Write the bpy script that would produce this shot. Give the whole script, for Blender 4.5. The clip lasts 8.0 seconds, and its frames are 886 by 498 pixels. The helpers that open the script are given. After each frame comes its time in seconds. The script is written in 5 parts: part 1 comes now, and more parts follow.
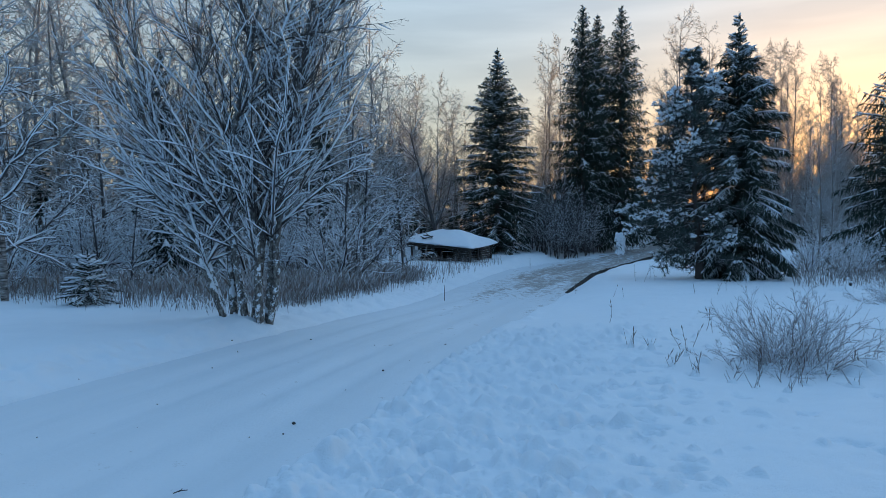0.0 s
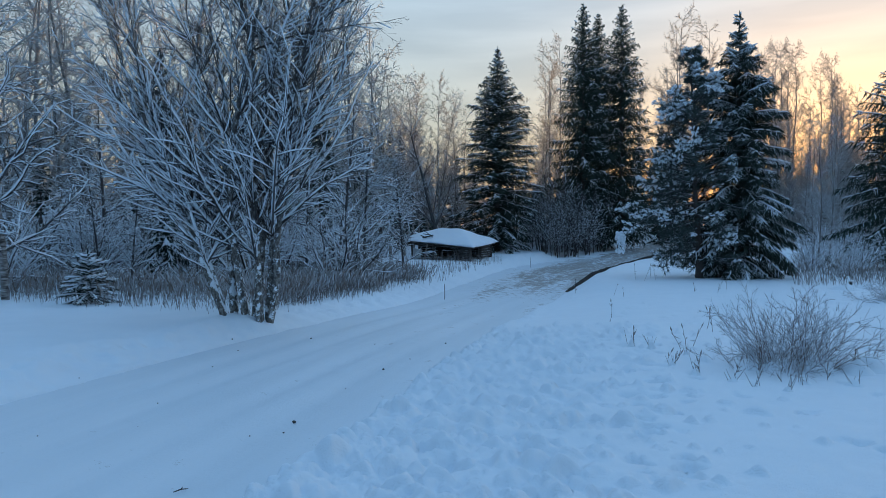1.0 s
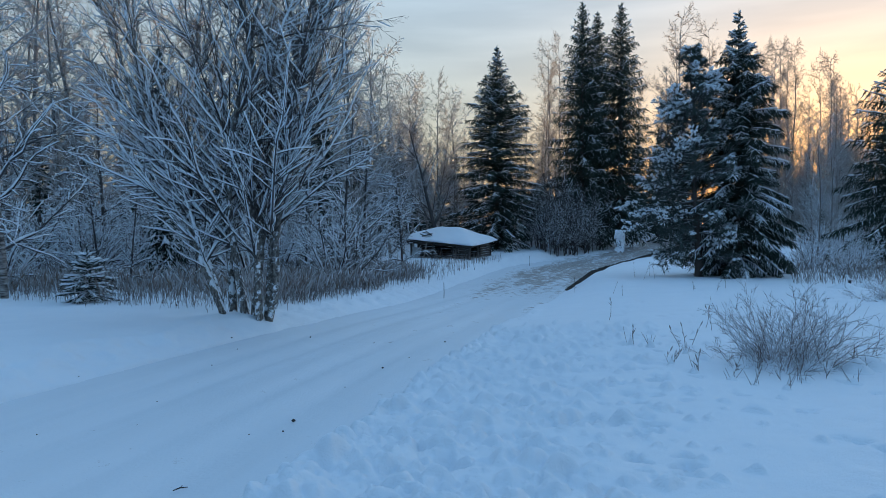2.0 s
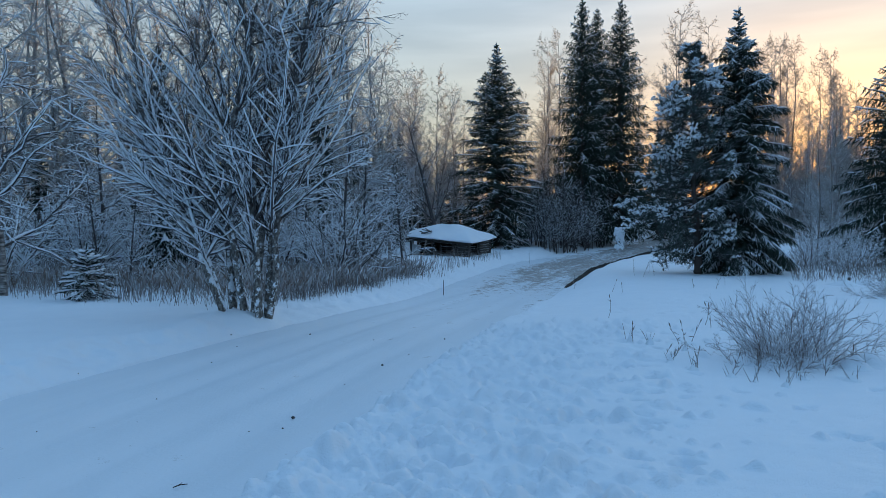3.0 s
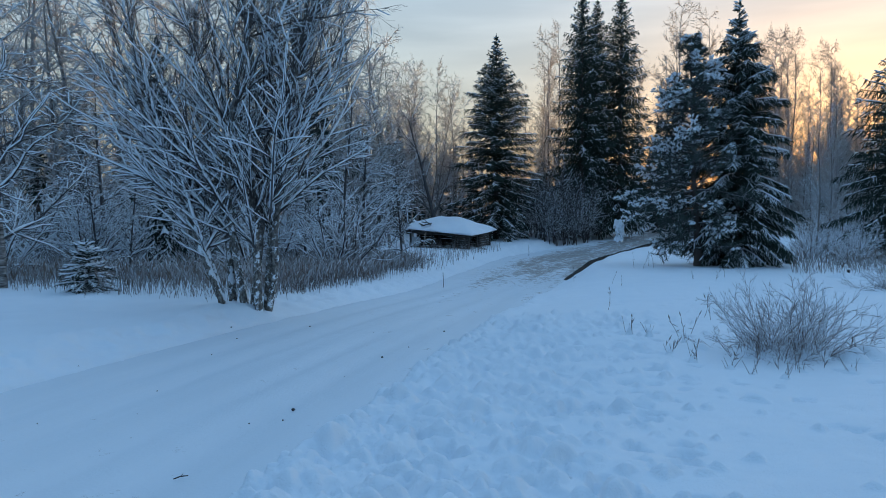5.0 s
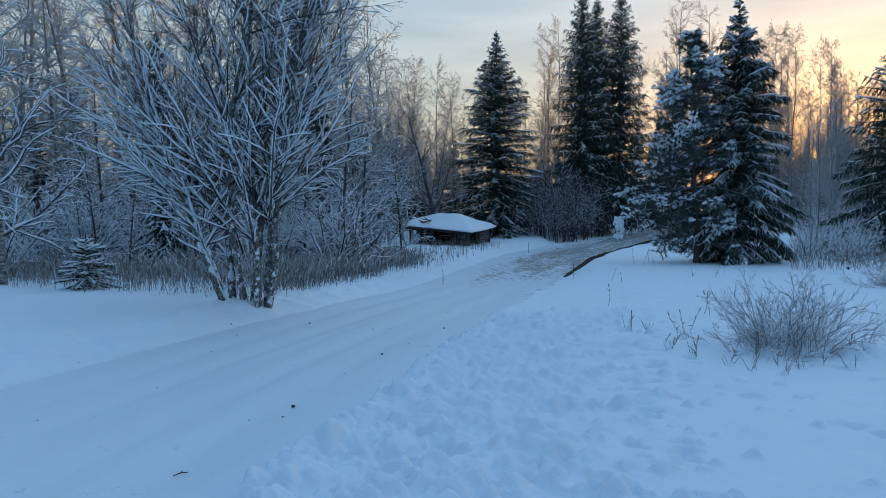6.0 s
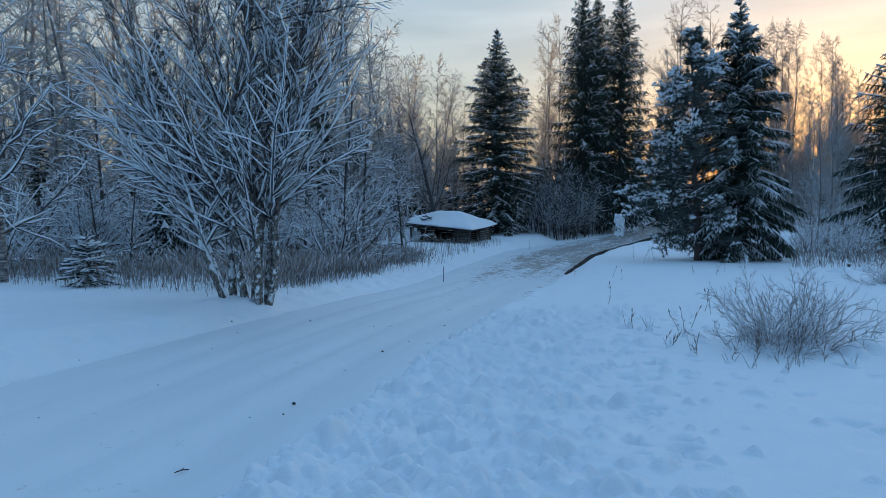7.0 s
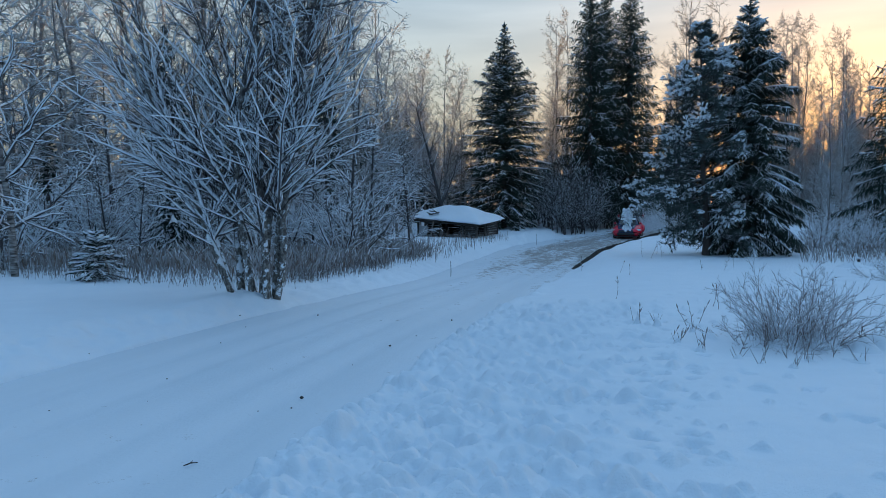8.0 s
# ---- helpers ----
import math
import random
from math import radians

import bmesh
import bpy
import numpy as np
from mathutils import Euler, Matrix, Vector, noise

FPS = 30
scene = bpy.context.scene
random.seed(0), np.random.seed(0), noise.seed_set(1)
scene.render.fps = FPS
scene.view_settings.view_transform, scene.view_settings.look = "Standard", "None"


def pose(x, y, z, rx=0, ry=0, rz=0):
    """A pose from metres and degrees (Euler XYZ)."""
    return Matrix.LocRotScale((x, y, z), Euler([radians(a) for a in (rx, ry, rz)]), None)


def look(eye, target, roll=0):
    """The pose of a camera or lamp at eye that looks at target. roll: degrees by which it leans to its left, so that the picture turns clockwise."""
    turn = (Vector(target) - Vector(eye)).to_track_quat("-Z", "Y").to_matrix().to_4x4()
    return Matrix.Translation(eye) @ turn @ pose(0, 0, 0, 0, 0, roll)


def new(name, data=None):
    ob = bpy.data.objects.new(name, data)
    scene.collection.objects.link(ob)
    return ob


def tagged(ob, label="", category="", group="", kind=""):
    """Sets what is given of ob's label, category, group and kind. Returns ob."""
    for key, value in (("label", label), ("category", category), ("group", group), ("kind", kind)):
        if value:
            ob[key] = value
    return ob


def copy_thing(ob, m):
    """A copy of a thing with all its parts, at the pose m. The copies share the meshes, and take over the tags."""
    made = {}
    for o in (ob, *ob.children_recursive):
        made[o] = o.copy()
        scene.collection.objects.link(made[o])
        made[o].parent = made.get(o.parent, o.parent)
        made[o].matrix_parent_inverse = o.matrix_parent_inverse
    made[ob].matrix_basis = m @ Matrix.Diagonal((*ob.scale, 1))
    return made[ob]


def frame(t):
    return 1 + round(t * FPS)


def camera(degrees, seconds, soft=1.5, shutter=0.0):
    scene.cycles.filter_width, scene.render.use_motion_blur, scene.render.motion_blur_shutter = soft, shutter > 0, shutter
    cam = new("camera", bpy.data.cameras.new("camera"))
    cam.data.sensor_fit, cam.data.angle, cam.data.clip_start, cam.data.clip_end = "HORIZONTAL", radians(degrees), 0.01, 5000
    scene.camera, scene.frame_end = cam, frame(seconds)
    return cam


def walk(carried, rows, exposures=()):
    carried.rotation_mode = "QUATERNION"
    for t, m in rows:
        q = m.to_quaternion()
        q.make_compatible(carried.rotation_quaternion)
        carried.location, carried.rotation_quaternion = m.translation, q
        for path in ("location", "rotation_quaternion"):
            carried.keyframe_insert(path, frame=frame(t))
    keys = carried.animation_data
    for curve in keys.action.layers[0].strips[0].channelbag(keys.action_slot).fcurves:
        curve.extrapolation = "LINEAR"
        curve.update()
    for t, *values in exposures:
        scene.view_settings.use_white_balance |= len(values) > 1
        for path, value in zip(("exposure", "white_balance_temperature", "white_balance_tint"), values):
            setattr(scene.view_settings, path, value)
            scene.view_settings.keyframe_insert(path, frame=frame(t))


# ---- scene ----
# ---------------------------------------------------------------- camera
cam = camera(66, 8.0, soft=0.6)


def tilt(t, down, left):
    return t, pose(0, 0, 1.8, 90 - down, 0, left)


walk(cam, [
    tilt(0.0, 0.997, 0.0), tilt(0.5, 1.045, 0.024), tilt(1.0, 1.095, 0.024), tilt(1.5, 1.14, 0.0),
    tilt(3.0, 1.448, -0.071), tilt(3.5, 1.59, -0.071), tilt(4.0, 1.78, -0.047), tilt(4.5, 1.937, -0.071),
    tilt(6.0, 2.35, -0.119), tilt(6.5, 2.445, -0.095), tilt(7.0, 2.563, -0.071), tilt(7.5, 2.73, 0.095),
    tilt(7.7, 2.83, 0.21), tilt(7.9, 2.95, 0.40), tilt(8.0, 3.015, 0.546),
], exposures=[(0.0, 1.66, 5450, -4), (8.0, 1.66, 5450, -4)])

# ---------------------------------------------------------------- light: a low winter sun behind the woods
SUN_AZ, SUN_EL = 31.0, 2.1
world = bpy.data.worlds.new("world")
scene.world = world
world.use_nodes = True
wn, wl = world.node_tree.nodes, world.node_tree.links
sky = wn.new("ShaderNodeTexSky")
sky.sky_type, sky.sun_disc = "NISHITA", False
sky.sun_elevation, sky.sun_rotation = radians(SUN_EL), radians(SUN_AZ)
sky.air_density, sky.dust_density, sky.ozone_density = 1.3, 2.2, 1.5
# thin high haze evens out the clear sky, with faint streaks of cloud
coord, stretch, streak = wn.new("ShaderNodeTexCoord"), wn.new("ShaderNodeMapping"), wn.new("ShaderNodeTexNoise")
stretch.inputs["Scale"].default_value = (2.0, 2.0, 16.0)
streak.inputs["Scale"].default_value, streak.inputs["Detail"].default_value = 1.6, 6
wl.new(coord.outputs["Generated"], stretch.inputs[0]), wl.new(stretch.outputs[0], streak.inputs["Vector"])
band = wn.new("ShaderNodeValToRGB")
band.color_ramp.elements[0].position, band.color_ramp.elements[0].color = 0.42, (0.92, 0.92, 0.92, 1)
band.color_ramp.elements[1].position, band.color_ramp.elements[1].color = 0.72, (1.12, 1.10, 1.08, 1)
wl.new(streak.outputs["Fac"], band.inputs[0])
haze, cloud = wn.new("ShaderNodeMix"), wn.new("ShaderNodeMix")
haze.data_type = cloud.data_type = "RGBA"
haze.inputs[0].default_value = 0.70
# the haze is pale low down towards the sun and deep blue overhead and behind
split, rise, veil = wn.new("ShaderNodeSeparateXYZ"), wn.new("ShaderNodeMapRange"), wn.new("ShaderNodeMix")
veil.data_type = "RGBA"
toward, glow, low_sky = wn.new("ShaderNodeVectorMath"), wn.new("ShaderNodeMapRange"), wn.new("ShaderNodeMix")
toward.operation, low_sky.data_type = "DOT_PRODUCT", "RGBA"
toward.inputs[1].default_value = (math.sin(radians(SUN_AZ)), math.cos(radians(SUN_AZ)), 0)
glow.inputs["From Min"].default_value, glow.inputs["From Max"].default_value = -0.55, 0.5
low_sky.inputs[6].default_value, low_sky.inputs[7].default_value = (0.50, 0.76, 1.22, 1), (1.20, 1.00, 0.85, 1)
wl.new(coord.outputs["Generated"], toward.inputs[0]), wl.new(toward.outputs["Value"], glow.inputs[0])
wl.new(glow.outputs[0], low_sky.inputs[0]), wl.new(low_sky.outputs[2], veil.inputs[6])
high_sky = wn.new("ShaderNodeMix")
high_sky.data_type = "RGBA"
high_sky.inputs[6].default_value, high_sky.inputs[7].default_value = (0.56, 0.96, 1.68, 1), (1.42, 2.02, 2.94, 1)
wl.new(glow.outputs[0], high_sky.inputs[0]), wl.new(high_sky.outputs[2], veil.inputs[7])
rise.inputs["From Min"].default_value, rise.inputs["From Max"].default_value = 0.08, 0.85
wl.new(coord.outputs["Generated"], split.inputs[0]), wl.new(split.outputs[2], rise.inputs[0])
wl.new(rise.outputs[0], veil.inputs[0]), wl.new(veil.outputs[2], haze.inputs[7])
wl.new(sky.outputs[0], haze.inputs[6])
cloud.blend_type = "MULTIPLY"
cloud.inputs[0].default_value = 1.0
wl.new(haze.outputs[2], cloud.inputs[6]), wl.new(band.outputs[0], cloud.inputs[7])
wl.new(cloud.outputs[2], wn["Background"].inputs[0])
wn["Background"].inputs[1].default_value = 0.15

sun = new("sun", bpy.data.lights.new("sun", "SUN"))
sun.data.energy, sun.data.angle, sun.data.color = 5.0, radians(0.6), (1.0, 0.52, 0.2)
a, e = radians(SUN_AZ), radians(SUN_EL)
sun.matrix_world = look((0, 0, 60), (-math.sin(a) * math.cos(e), -math.cos(a) * math.cos(e), 60 - math.sin(e)))


# ---------------------------------------------------------------- materials
def material(name, build):
    m = bpy.data.materials.new(name)
    m.use_nodes = True
    build(m.node_tree, m.node_tree.nodes, m.node_tree.links, m.node_tree.nodes["Principled BSDF"])
    return m


def noise_node(n, l, scale, detail=4.0, coord="Object", rough=0.6):
    tc, t = n.new("ShaderNodeTexCoord"), n.new("ShaderNodeTexNoise")
    t.inputs["Scale"].default_value, t.inputs["Detail"].default_value = scale, detail
    t.inputs["Roughness"].default_value = rough
    l.new(tc.outputs[coord], t.inputs["Vector"])
    return t.outputs["Fac"]


def ramp(n, l, fac, *stops):
    r = n.new("ShaderNodeValToRGB")
    while len(r.color_ramp.elements) < len(stops):
        r.color_ramp.elements.new(0.5)
    for el, (at, c) in zip(r.color_ramp.elements, stops):
        el.position, el.color = at, (*c, 1) if not isinstance(c, (int, float)) else (c, c, c, 1)
    l.new(fac, r.inputs[0])
    return r.outputs[0]


def mixed(n, l, fac, c1, c2):
    m = n.new("ShaderNodeMix")
    m.data_type = "RGBA"
    for sock, v in ((m.inputs[0], fac), (m.inputs[6], c1), (m.inputs[7], c2)):
        if isinstance(v, tuple):
            sock.default_value = (*v, 1)
        elif isinstance(v, (int, float)):
            sock.default_value = v
        else:
            l.new(v, sock)
    return m.outputs[2]


def sums(n, l, op, x, y):
    m = n.new("ShaderNodeMath")
    m.operation = op
    for sock, v in zip(m.inputs, (x, y)):
        if isinstance(v, (int, float)):
            sock.default_value = v
        else:
            l.new(v, sock)
    return m.outputs[0]


def bumped(n, l, b, height, strength, distance):
    bu = n.new("ShaderNodeBump")
    bu.inputs["Strength"].default_value, bu.inputs["Distance"].default_value = strength, distance
    l.new(height, bu.inputs["Height"])
    l.new(bu.outputs[0], b.inputs["Normal"])


def upward(n, l, low, high):
    """How far a surface faces up: where snow lies."""
    g, s = n.new("ShaderNodeNewGeometry"), n.new("ShaderNodeSeparateXYZ")
    l.new(g.outputs["Normal"], s.inputs[0])
    return ramp(n, l, s.outputs[2], (low, 0.0), (high, 1.0))


def island(n):
    return n.new("ShaderNodeNewGeometry").outputs["Random Per Island"]


def m_snow(fine=60.0, colour=(0.80, 0.83, 0.88), dim=(0.72, 0.76, 0.82)):
    def build(t, n, l, b):
        l.new(mixed(n, l, noise_node(n, l, 1.3, 5), dim, colour), b.inputs["Base Color"])
        b.inputs["Roughness"].default_value = 0.75
        b.inputs["Specular IOR Level"].default_value = 0.25
        h = sums(n, l, "ADD", noise_node(n, l, fine, 3), sums(n, l, "MULTIPLY", noise_node(n, l, 9, 4), 1.5))
        bumped(n, l, b, h, 0.45, 0.025)
    return build


def m_twigs(dark, light, frost, low, high, translucent=0.0, scale=6.0):
    """Bark of twigs with rime on it and snow on what faces up."""
    def build(t, n, l, b):
        c = mixed(n, l, noise_node(n, l, scale, 3), dark, light)
        c = mixed(n, l, sums(n, l, "MULTIPLY", island(n), frost), c, (0.6, 0.62, 0.66))
        if low is not None:
            c = mixed(n, l, upward(n, l, low, high), c, (0.8, 0.83, 0.88))
        l.new(c, b.inputs["Base Color"])
        b.inputs["Roughness"].default_value = 0.9
        b.inputs["Specular IOR Level"].default_value = 0.15
        bumped(n, l, b, noise_node(n, l, 40, 3), 0.5, 0.01)
        if translucent:
            tr, mx = n.new("ShaderNodeBsdfTranslucent"), n.new("ShaderNodeMixShader")
            tr.inputs[0].default_value = (0.75, 0.72, 0.68, 1)
            mx.inputs[0].default_value = translucent
            l.new(b.outputs[0], mx.inputs[1]), l.new(tr.outputs[0], mx.inputs[2])
            l.new(mx.outputs[0], n["Material Output"].inputs[0])
    return build


def m_birch_bark(t, n, l, b):
    tc, mp, w = n.new("ShaderNodeTexCoord"), n.new("ShaderNodeMapping"), n.new("ShaderNodeTexNoise")
    mp.inputs["Scale"].default_value = (3, 3, 14)
    w.inputs["Scale"].default_value, w.inputs["Detail"].default_value = 1.6, 5
    l.new(tc.outputs["Object"], mp.inputs[0]), l.new(mp.outputs[0], w.inputs["Vector"])
    c = ramp(n, l, w.outputs["Fac"], (0.36, (0.05, 0.045, 0.04)), (0.5, (0.22, 0.20, 0.19)), (0.68, (0.45, 0.43, 0.41)))
    c = mixed(n, l, upward(n, l, 0.35, 0.6), c, (0.8, 0.83, 0.88))
    l.new(c, b.inputs["Base Color"])
    b.inputs["Roughness"].default_value = 0.85
    bumped(n, l, b, w.outputs["Fac"], 0.6, 0.02)


def m_plain(colour, rough=0.6, metal=0.0, vary=0.25, scale=8.0, emit=None, bump=0.0):
    def build(t, n, l, b):
        dark = tuple(v * (1 - vary) for v in colour)
        f = noise_node(n, l, scale, 5)
        l.new(mixed(n, l, f, dark, colour), b.inputs["Base Color"])
        b.inputs["Roughness"].default_value, b.inputs["Metallic"].default_value = rough, metal
        if bump:
            bumped(n, l, b, f, 0.6, bump)
        if emit:
            b.inputs["Emission Color"].default_value, b.inputs["Emission Strength"].default_value = (*colour, 1), emit
    return build


def m_wood(t, n, l, b):
    tc, mp, w = n.new("ShaderNodeTexCoord"), n.new("ShaderNodeMapping"), n.new("ShaderNodeTexNoise")
    mp.inputs["Scale"].default_value = (1.2, 14, 14)
    w.inputs["Scale"].default_value, w.inputs["Detail"].default_value = 2.0, 6
    l.new(tc.outputs["Object"], mp.inputs[0]), l.new(mp.outputs[0], w.inputs["Vector"])
    c = ramp(n, l, w.outputs["Fac"], (0.3, (0.018, 0.015, 0.013)), (0.7, (0.085, 0.075, 0.066)))
    c = mixed(n, l, upward(n, l, 0.7, 0.95), c, (0.78, 0.81, 0.86))
    l.new(c, b.inputs["Base Color"])
    b.inputs["Roughness"].default_value = 0.85
    bumped(n, l, b, w.outputs["Fac"], 0.7, 0.02)


def m_road(t, n, l, b):
    """Packed snow that wears through to brown sanded gravel further along the road."""
    tc, sp = n.new("ShaderNodeTexCoord"), n.new("ShaderNodeSeparateXYZ")
    l.new(tc.outputs["Object"], sp.inputs[0])
    mp, st = n.new("ShaderNodeMapping"), n.new("ShaderNodeTexNoise")
    mp.inputs["Scale"].default_value = (7.0, 1.3, 1)
    st.inputs["Scale"].default_value, st.inputs["Detail"].default_value = 1.3, 6
    l.new(tc.outputs["UV"], mp.inputs[0]), l.new(mp.outputs[0], st.inputs["Vector"])
    sp2 = n.new("ShaderNodeSeparateXYZ")
    l.new(tc.outputs["UV"], sp2.inputs[0])
    along = sums(n, l, "MULTIPLY", sums(n, l, "SUBTRACT", sp.outputs[1], 15.0), 0.04)
    wear = sums(n, l, "ADD", ramp(n, l, along, (0.0, 0.0), (0.35, 0.2), (0.8, 0.46), (1.0, 0.5)), sums(n, l, "MULTIPLY", sums(n, l, "SUBTRACT", st.outputs["Fac"], 0.5), 0.9))
    wear = sums(n, l, "ADD", wear, sums(n, l, "MULTIPLY", sums(n, l, "SUBTRACT", noise_node(n, l, 3.2, 9, rough=0.8), 0.5), 2.2))
    wear = sums(n, l, "SUBTRACT", wear, ramp(n, l, sp2.outputs[0], (0.04, 0.5), (0.34, 0.0)))
    snow = mixed(n, l, st.outputs["Fac"], (0.58, 0.62, 0.67), (0.74, 0.77, 0.82))
    dirt = mixed(n, l, noise_node(n, l, 6, 8, rough=0.9), (0.03, 0.026, 0.023), (0.46, 0.42, 0.39))
    l.new(mixed(n, l, ramp(n, l, wear, (0.30, 0.0), (0.48, 0.9)), snow, dirt), b.inputs["Base Color"])
    b.inputs["Roughness"].default_value = 0.6
    b.inputs["Specular IOR Level"].default_value = 0.3
    h = sums(n, l, "ADD", noise_node(n, l, 30, 4), sums(n, l, "MULTIPLY", st.outputs["Fac"], 2.0))
    bumped(n, l, b, h, 0.35, 0.02)


SNOW = material("snow", m_snow())
TREE_SNOW = material("tree_snow", m_snow(25, (0.84, 0.86, 0.9), (0.74, 0.77, 0.83)))
ROAD = material("packed_snow_road", m_road)
EDGE_DARK = material("dark_road_edge", m_twigs((0.010, 0.009, 0.009), (0.06, 0.053, 0.048), 0.0, None, None, scale=7.0))
ALDER = material("alder_bark", m_twigs((0.020, 0.018, 0.018), (0.070, 0.058, 0.054), 0.12, 0.75, 0.98))
BIRCH = material("birch_bark", m_birch_bark)


def m_patched(t, n, l, b):
    """Rough grey bark with lichen and snow blown against it."""
    tc, mp, w = n.new("ShaderNodeTexCoord"), n.new("ShaderNodeMapping"), n.new("ShaderNodeTexNoise")
    mp.inputs["Scale"].default_value = (9, 9, 5)
    w.inputs["Scale"].default_value, w.inputs["Detail"].default_value, w.inputs["Roughness"].default_value = 2.2, 7, 0.75
    l.new(tc.outputs["Object"], mp.inputs[0]), l.new(mp.outputs[0], w.inputs["Vector"])
    c = ramp(n, l, w.outputs["Fac"], (0.34, (0.022, 0.02, 0.02)), (0.48, (0.10, 0.09, 0.082)), (0.62, (0.30, 0.285, 0.26)))
    blown = ramp(n, l, sums(n, l, "ADD", noise_node(n, l, 6.5, 7, rough=0.75), sums(n, l, "MULTIPLY", upward(n, l, 0.1, 0.6), 0.25)), (0.53, 0.0), (0.58, 1.0))
    c = mixed(n, l, blown, c, (0.8, 0.83, 0.88))
    l.new(c, b.inputs["Base Color"])
    b.inputs["Roughness"].default_value = 0.9
    bumped(n, l, b, w.outputs["Fac"], 1.0, 0.03)


PATCHED = material("snow_patched_bark", m_patched)
RIME = material("rimed_twigs", m_twigs((0.06, 0.052, 0.05), (0.15, 0.125, 0.115), 0.5, 0.15, 0.75, 0.42))
DARKTWIG = material("dark_twigs", m_twigs((0.035, 0.032, 0.03), (0.10, 0.085, 0.08), 0.22, 0.55, 0.9))
NEEDLE = material("spruce_needles", m_twigs((0.012, 0.022, 0.016), (0.035, 0.052, 0.038), 0.04, 0.88, 1.0))
PINE = material("pine_needles", m_twigs((0.022, 0.038, 0.03), (0.055, 0.078, 0.06), 0.14, 0.85, 1.0))
TRUNK = material("conifer_bark", m_plain((0.10, 0.08, 0.07), 0.95, vary=0.6, scale=14, bump=0.02))
WEED = material("dry_weeds", m_twigs((0.07, 0.05, 0.038), (0.20, 0.145, 0.11), 0.45, 0.6, 0.95))
HEADS = material("frosted_seed_heads", m_twigs((0.12, 0.095, 0.075), (0.22, 0.17, 0.14), 0.7, 0.45, 0.95))
WOOD = material("weathered_wood", m_wood)
STONE = material("dark_stone", m_plain((0.06, 0.055, 0.055), 0.8, vary=0.5, scale=30))


# ---------------------------------------------------------------- mesh helpers
def raw_mesh(name, verts, quads, smooth=True):
    me = bpy.data.meshes.new(name)
    verts, quads = np.asarray(verts, dtype=np.float32), np.asarray(quads, dtype=np.int32)
    k = quads.shape[1]
    me.vertices.add(len(verts)), me.loops.add(quads.size), me.polygons.add(len(quads))
    me.vertices.foreach_set("co", verts.ravel())
    me.loops.foreach_set("vertex_index", quads.ravel())
    me.polygons.foreach_set("loop_start", np.arange(0, quads.size, k, dtype=np.int32))
    me.polygons.foreach_set("loop_total", np.full(len(quads), k, dtype=np.int32))
    me.polygons.foreach_set("use_smooth", np.full(len(quads), smooth))
    me.update()
    return me


def tubes(name, segs, sides=3):
    """Tapered tubes, one for each row (start, end, radius, radius)."""
    s = np.asarray(segs, dtype=np.float64).reshape(-1, 8)
    p0, p1, r0, r1 = s[:, 0:3], s[:, 3:6], s[:, 6:7], s[:, 7:8]
    d = p1 - p0
    d /= np.linalg.norm(d, axis=1, keepdims=True) + 1e-9
    go_on = np.zeros(len(s), dtype=bool)
    go_on[1:] = np.abs(p0[1:] - p1[:-1]).max(axis=1) < 1e-6
    first = np.maximum.accumulate(np.where(go_on, 0, np.arange(len(s))))
    ref = np.where(np.abs(d[first, 2:3]) > 0.8, [[1.0, 0.2, 0]], [[0, 0, 1.0]])
    u = np.cross(d, ref)
    u /= np.linalg.norm(u, axis=1, keepdims=True) + 1e-9
    w = np.cross(u, d)
    out = np.zeros((len(s), 2, sides, 3))
    for k in range(sides):
        q = 2 * math.pi * (k + 0.25) / sides
        o = u * math.cos(q) + w * math.sin(q)
        out[:, 0, k], out[:, 1, k] = p0 + o * r0, p1 + o * r1
    top = (np.arange(len(s)) * 2 * sides + sides)[:, None]
    low = np.where(go_on[:, None], top - 2 * sides, top - sides)
    faces = []
    for k in range(sides):
        j = (k + 1) % sides
        faces.append(np.concatenate([low + k, low + j, top + j, top + k], axis=1))
    faces = np.concatenate(faces)
    used, faces = np.unique(faces, return_inverse=True)
    return raw_mesh(name, out.reshape(-1, 3)[used], faces.reshape(-1, 4))


def part(name, data, mat, parent, label=""):
    if isinstance(data, bmesh.types.BMesh):
        me = bpy.data.meshes.new(name)
        data.to_mesh(me)
        data.free()
        data = me
    if mat and not data.materials:
        data.materials.append(mat)
    ob = new(name, data)
    ob.parent = parent
    if label:
        ob["label"] = label
    return ob


def thing(name, label, category, group="", m=None, kind=""):
    ob = tagged(new(name), label, category, group, kind)
    ob.empty_display_size = 0.2
    if m is not None:
        ob.matrix_world = m
    return ob


def hashed(i, j, k):
    h = (i * 374761393 + j * 668265263 + k * 1274126177) & 0x7FFFFFFF
    h = ((h ^ (h >> 13)) * 1103515245) & 0x7FFFFFFF
    return ((h ^ (h >> 16)) & 0xFFFF) / 65535.0


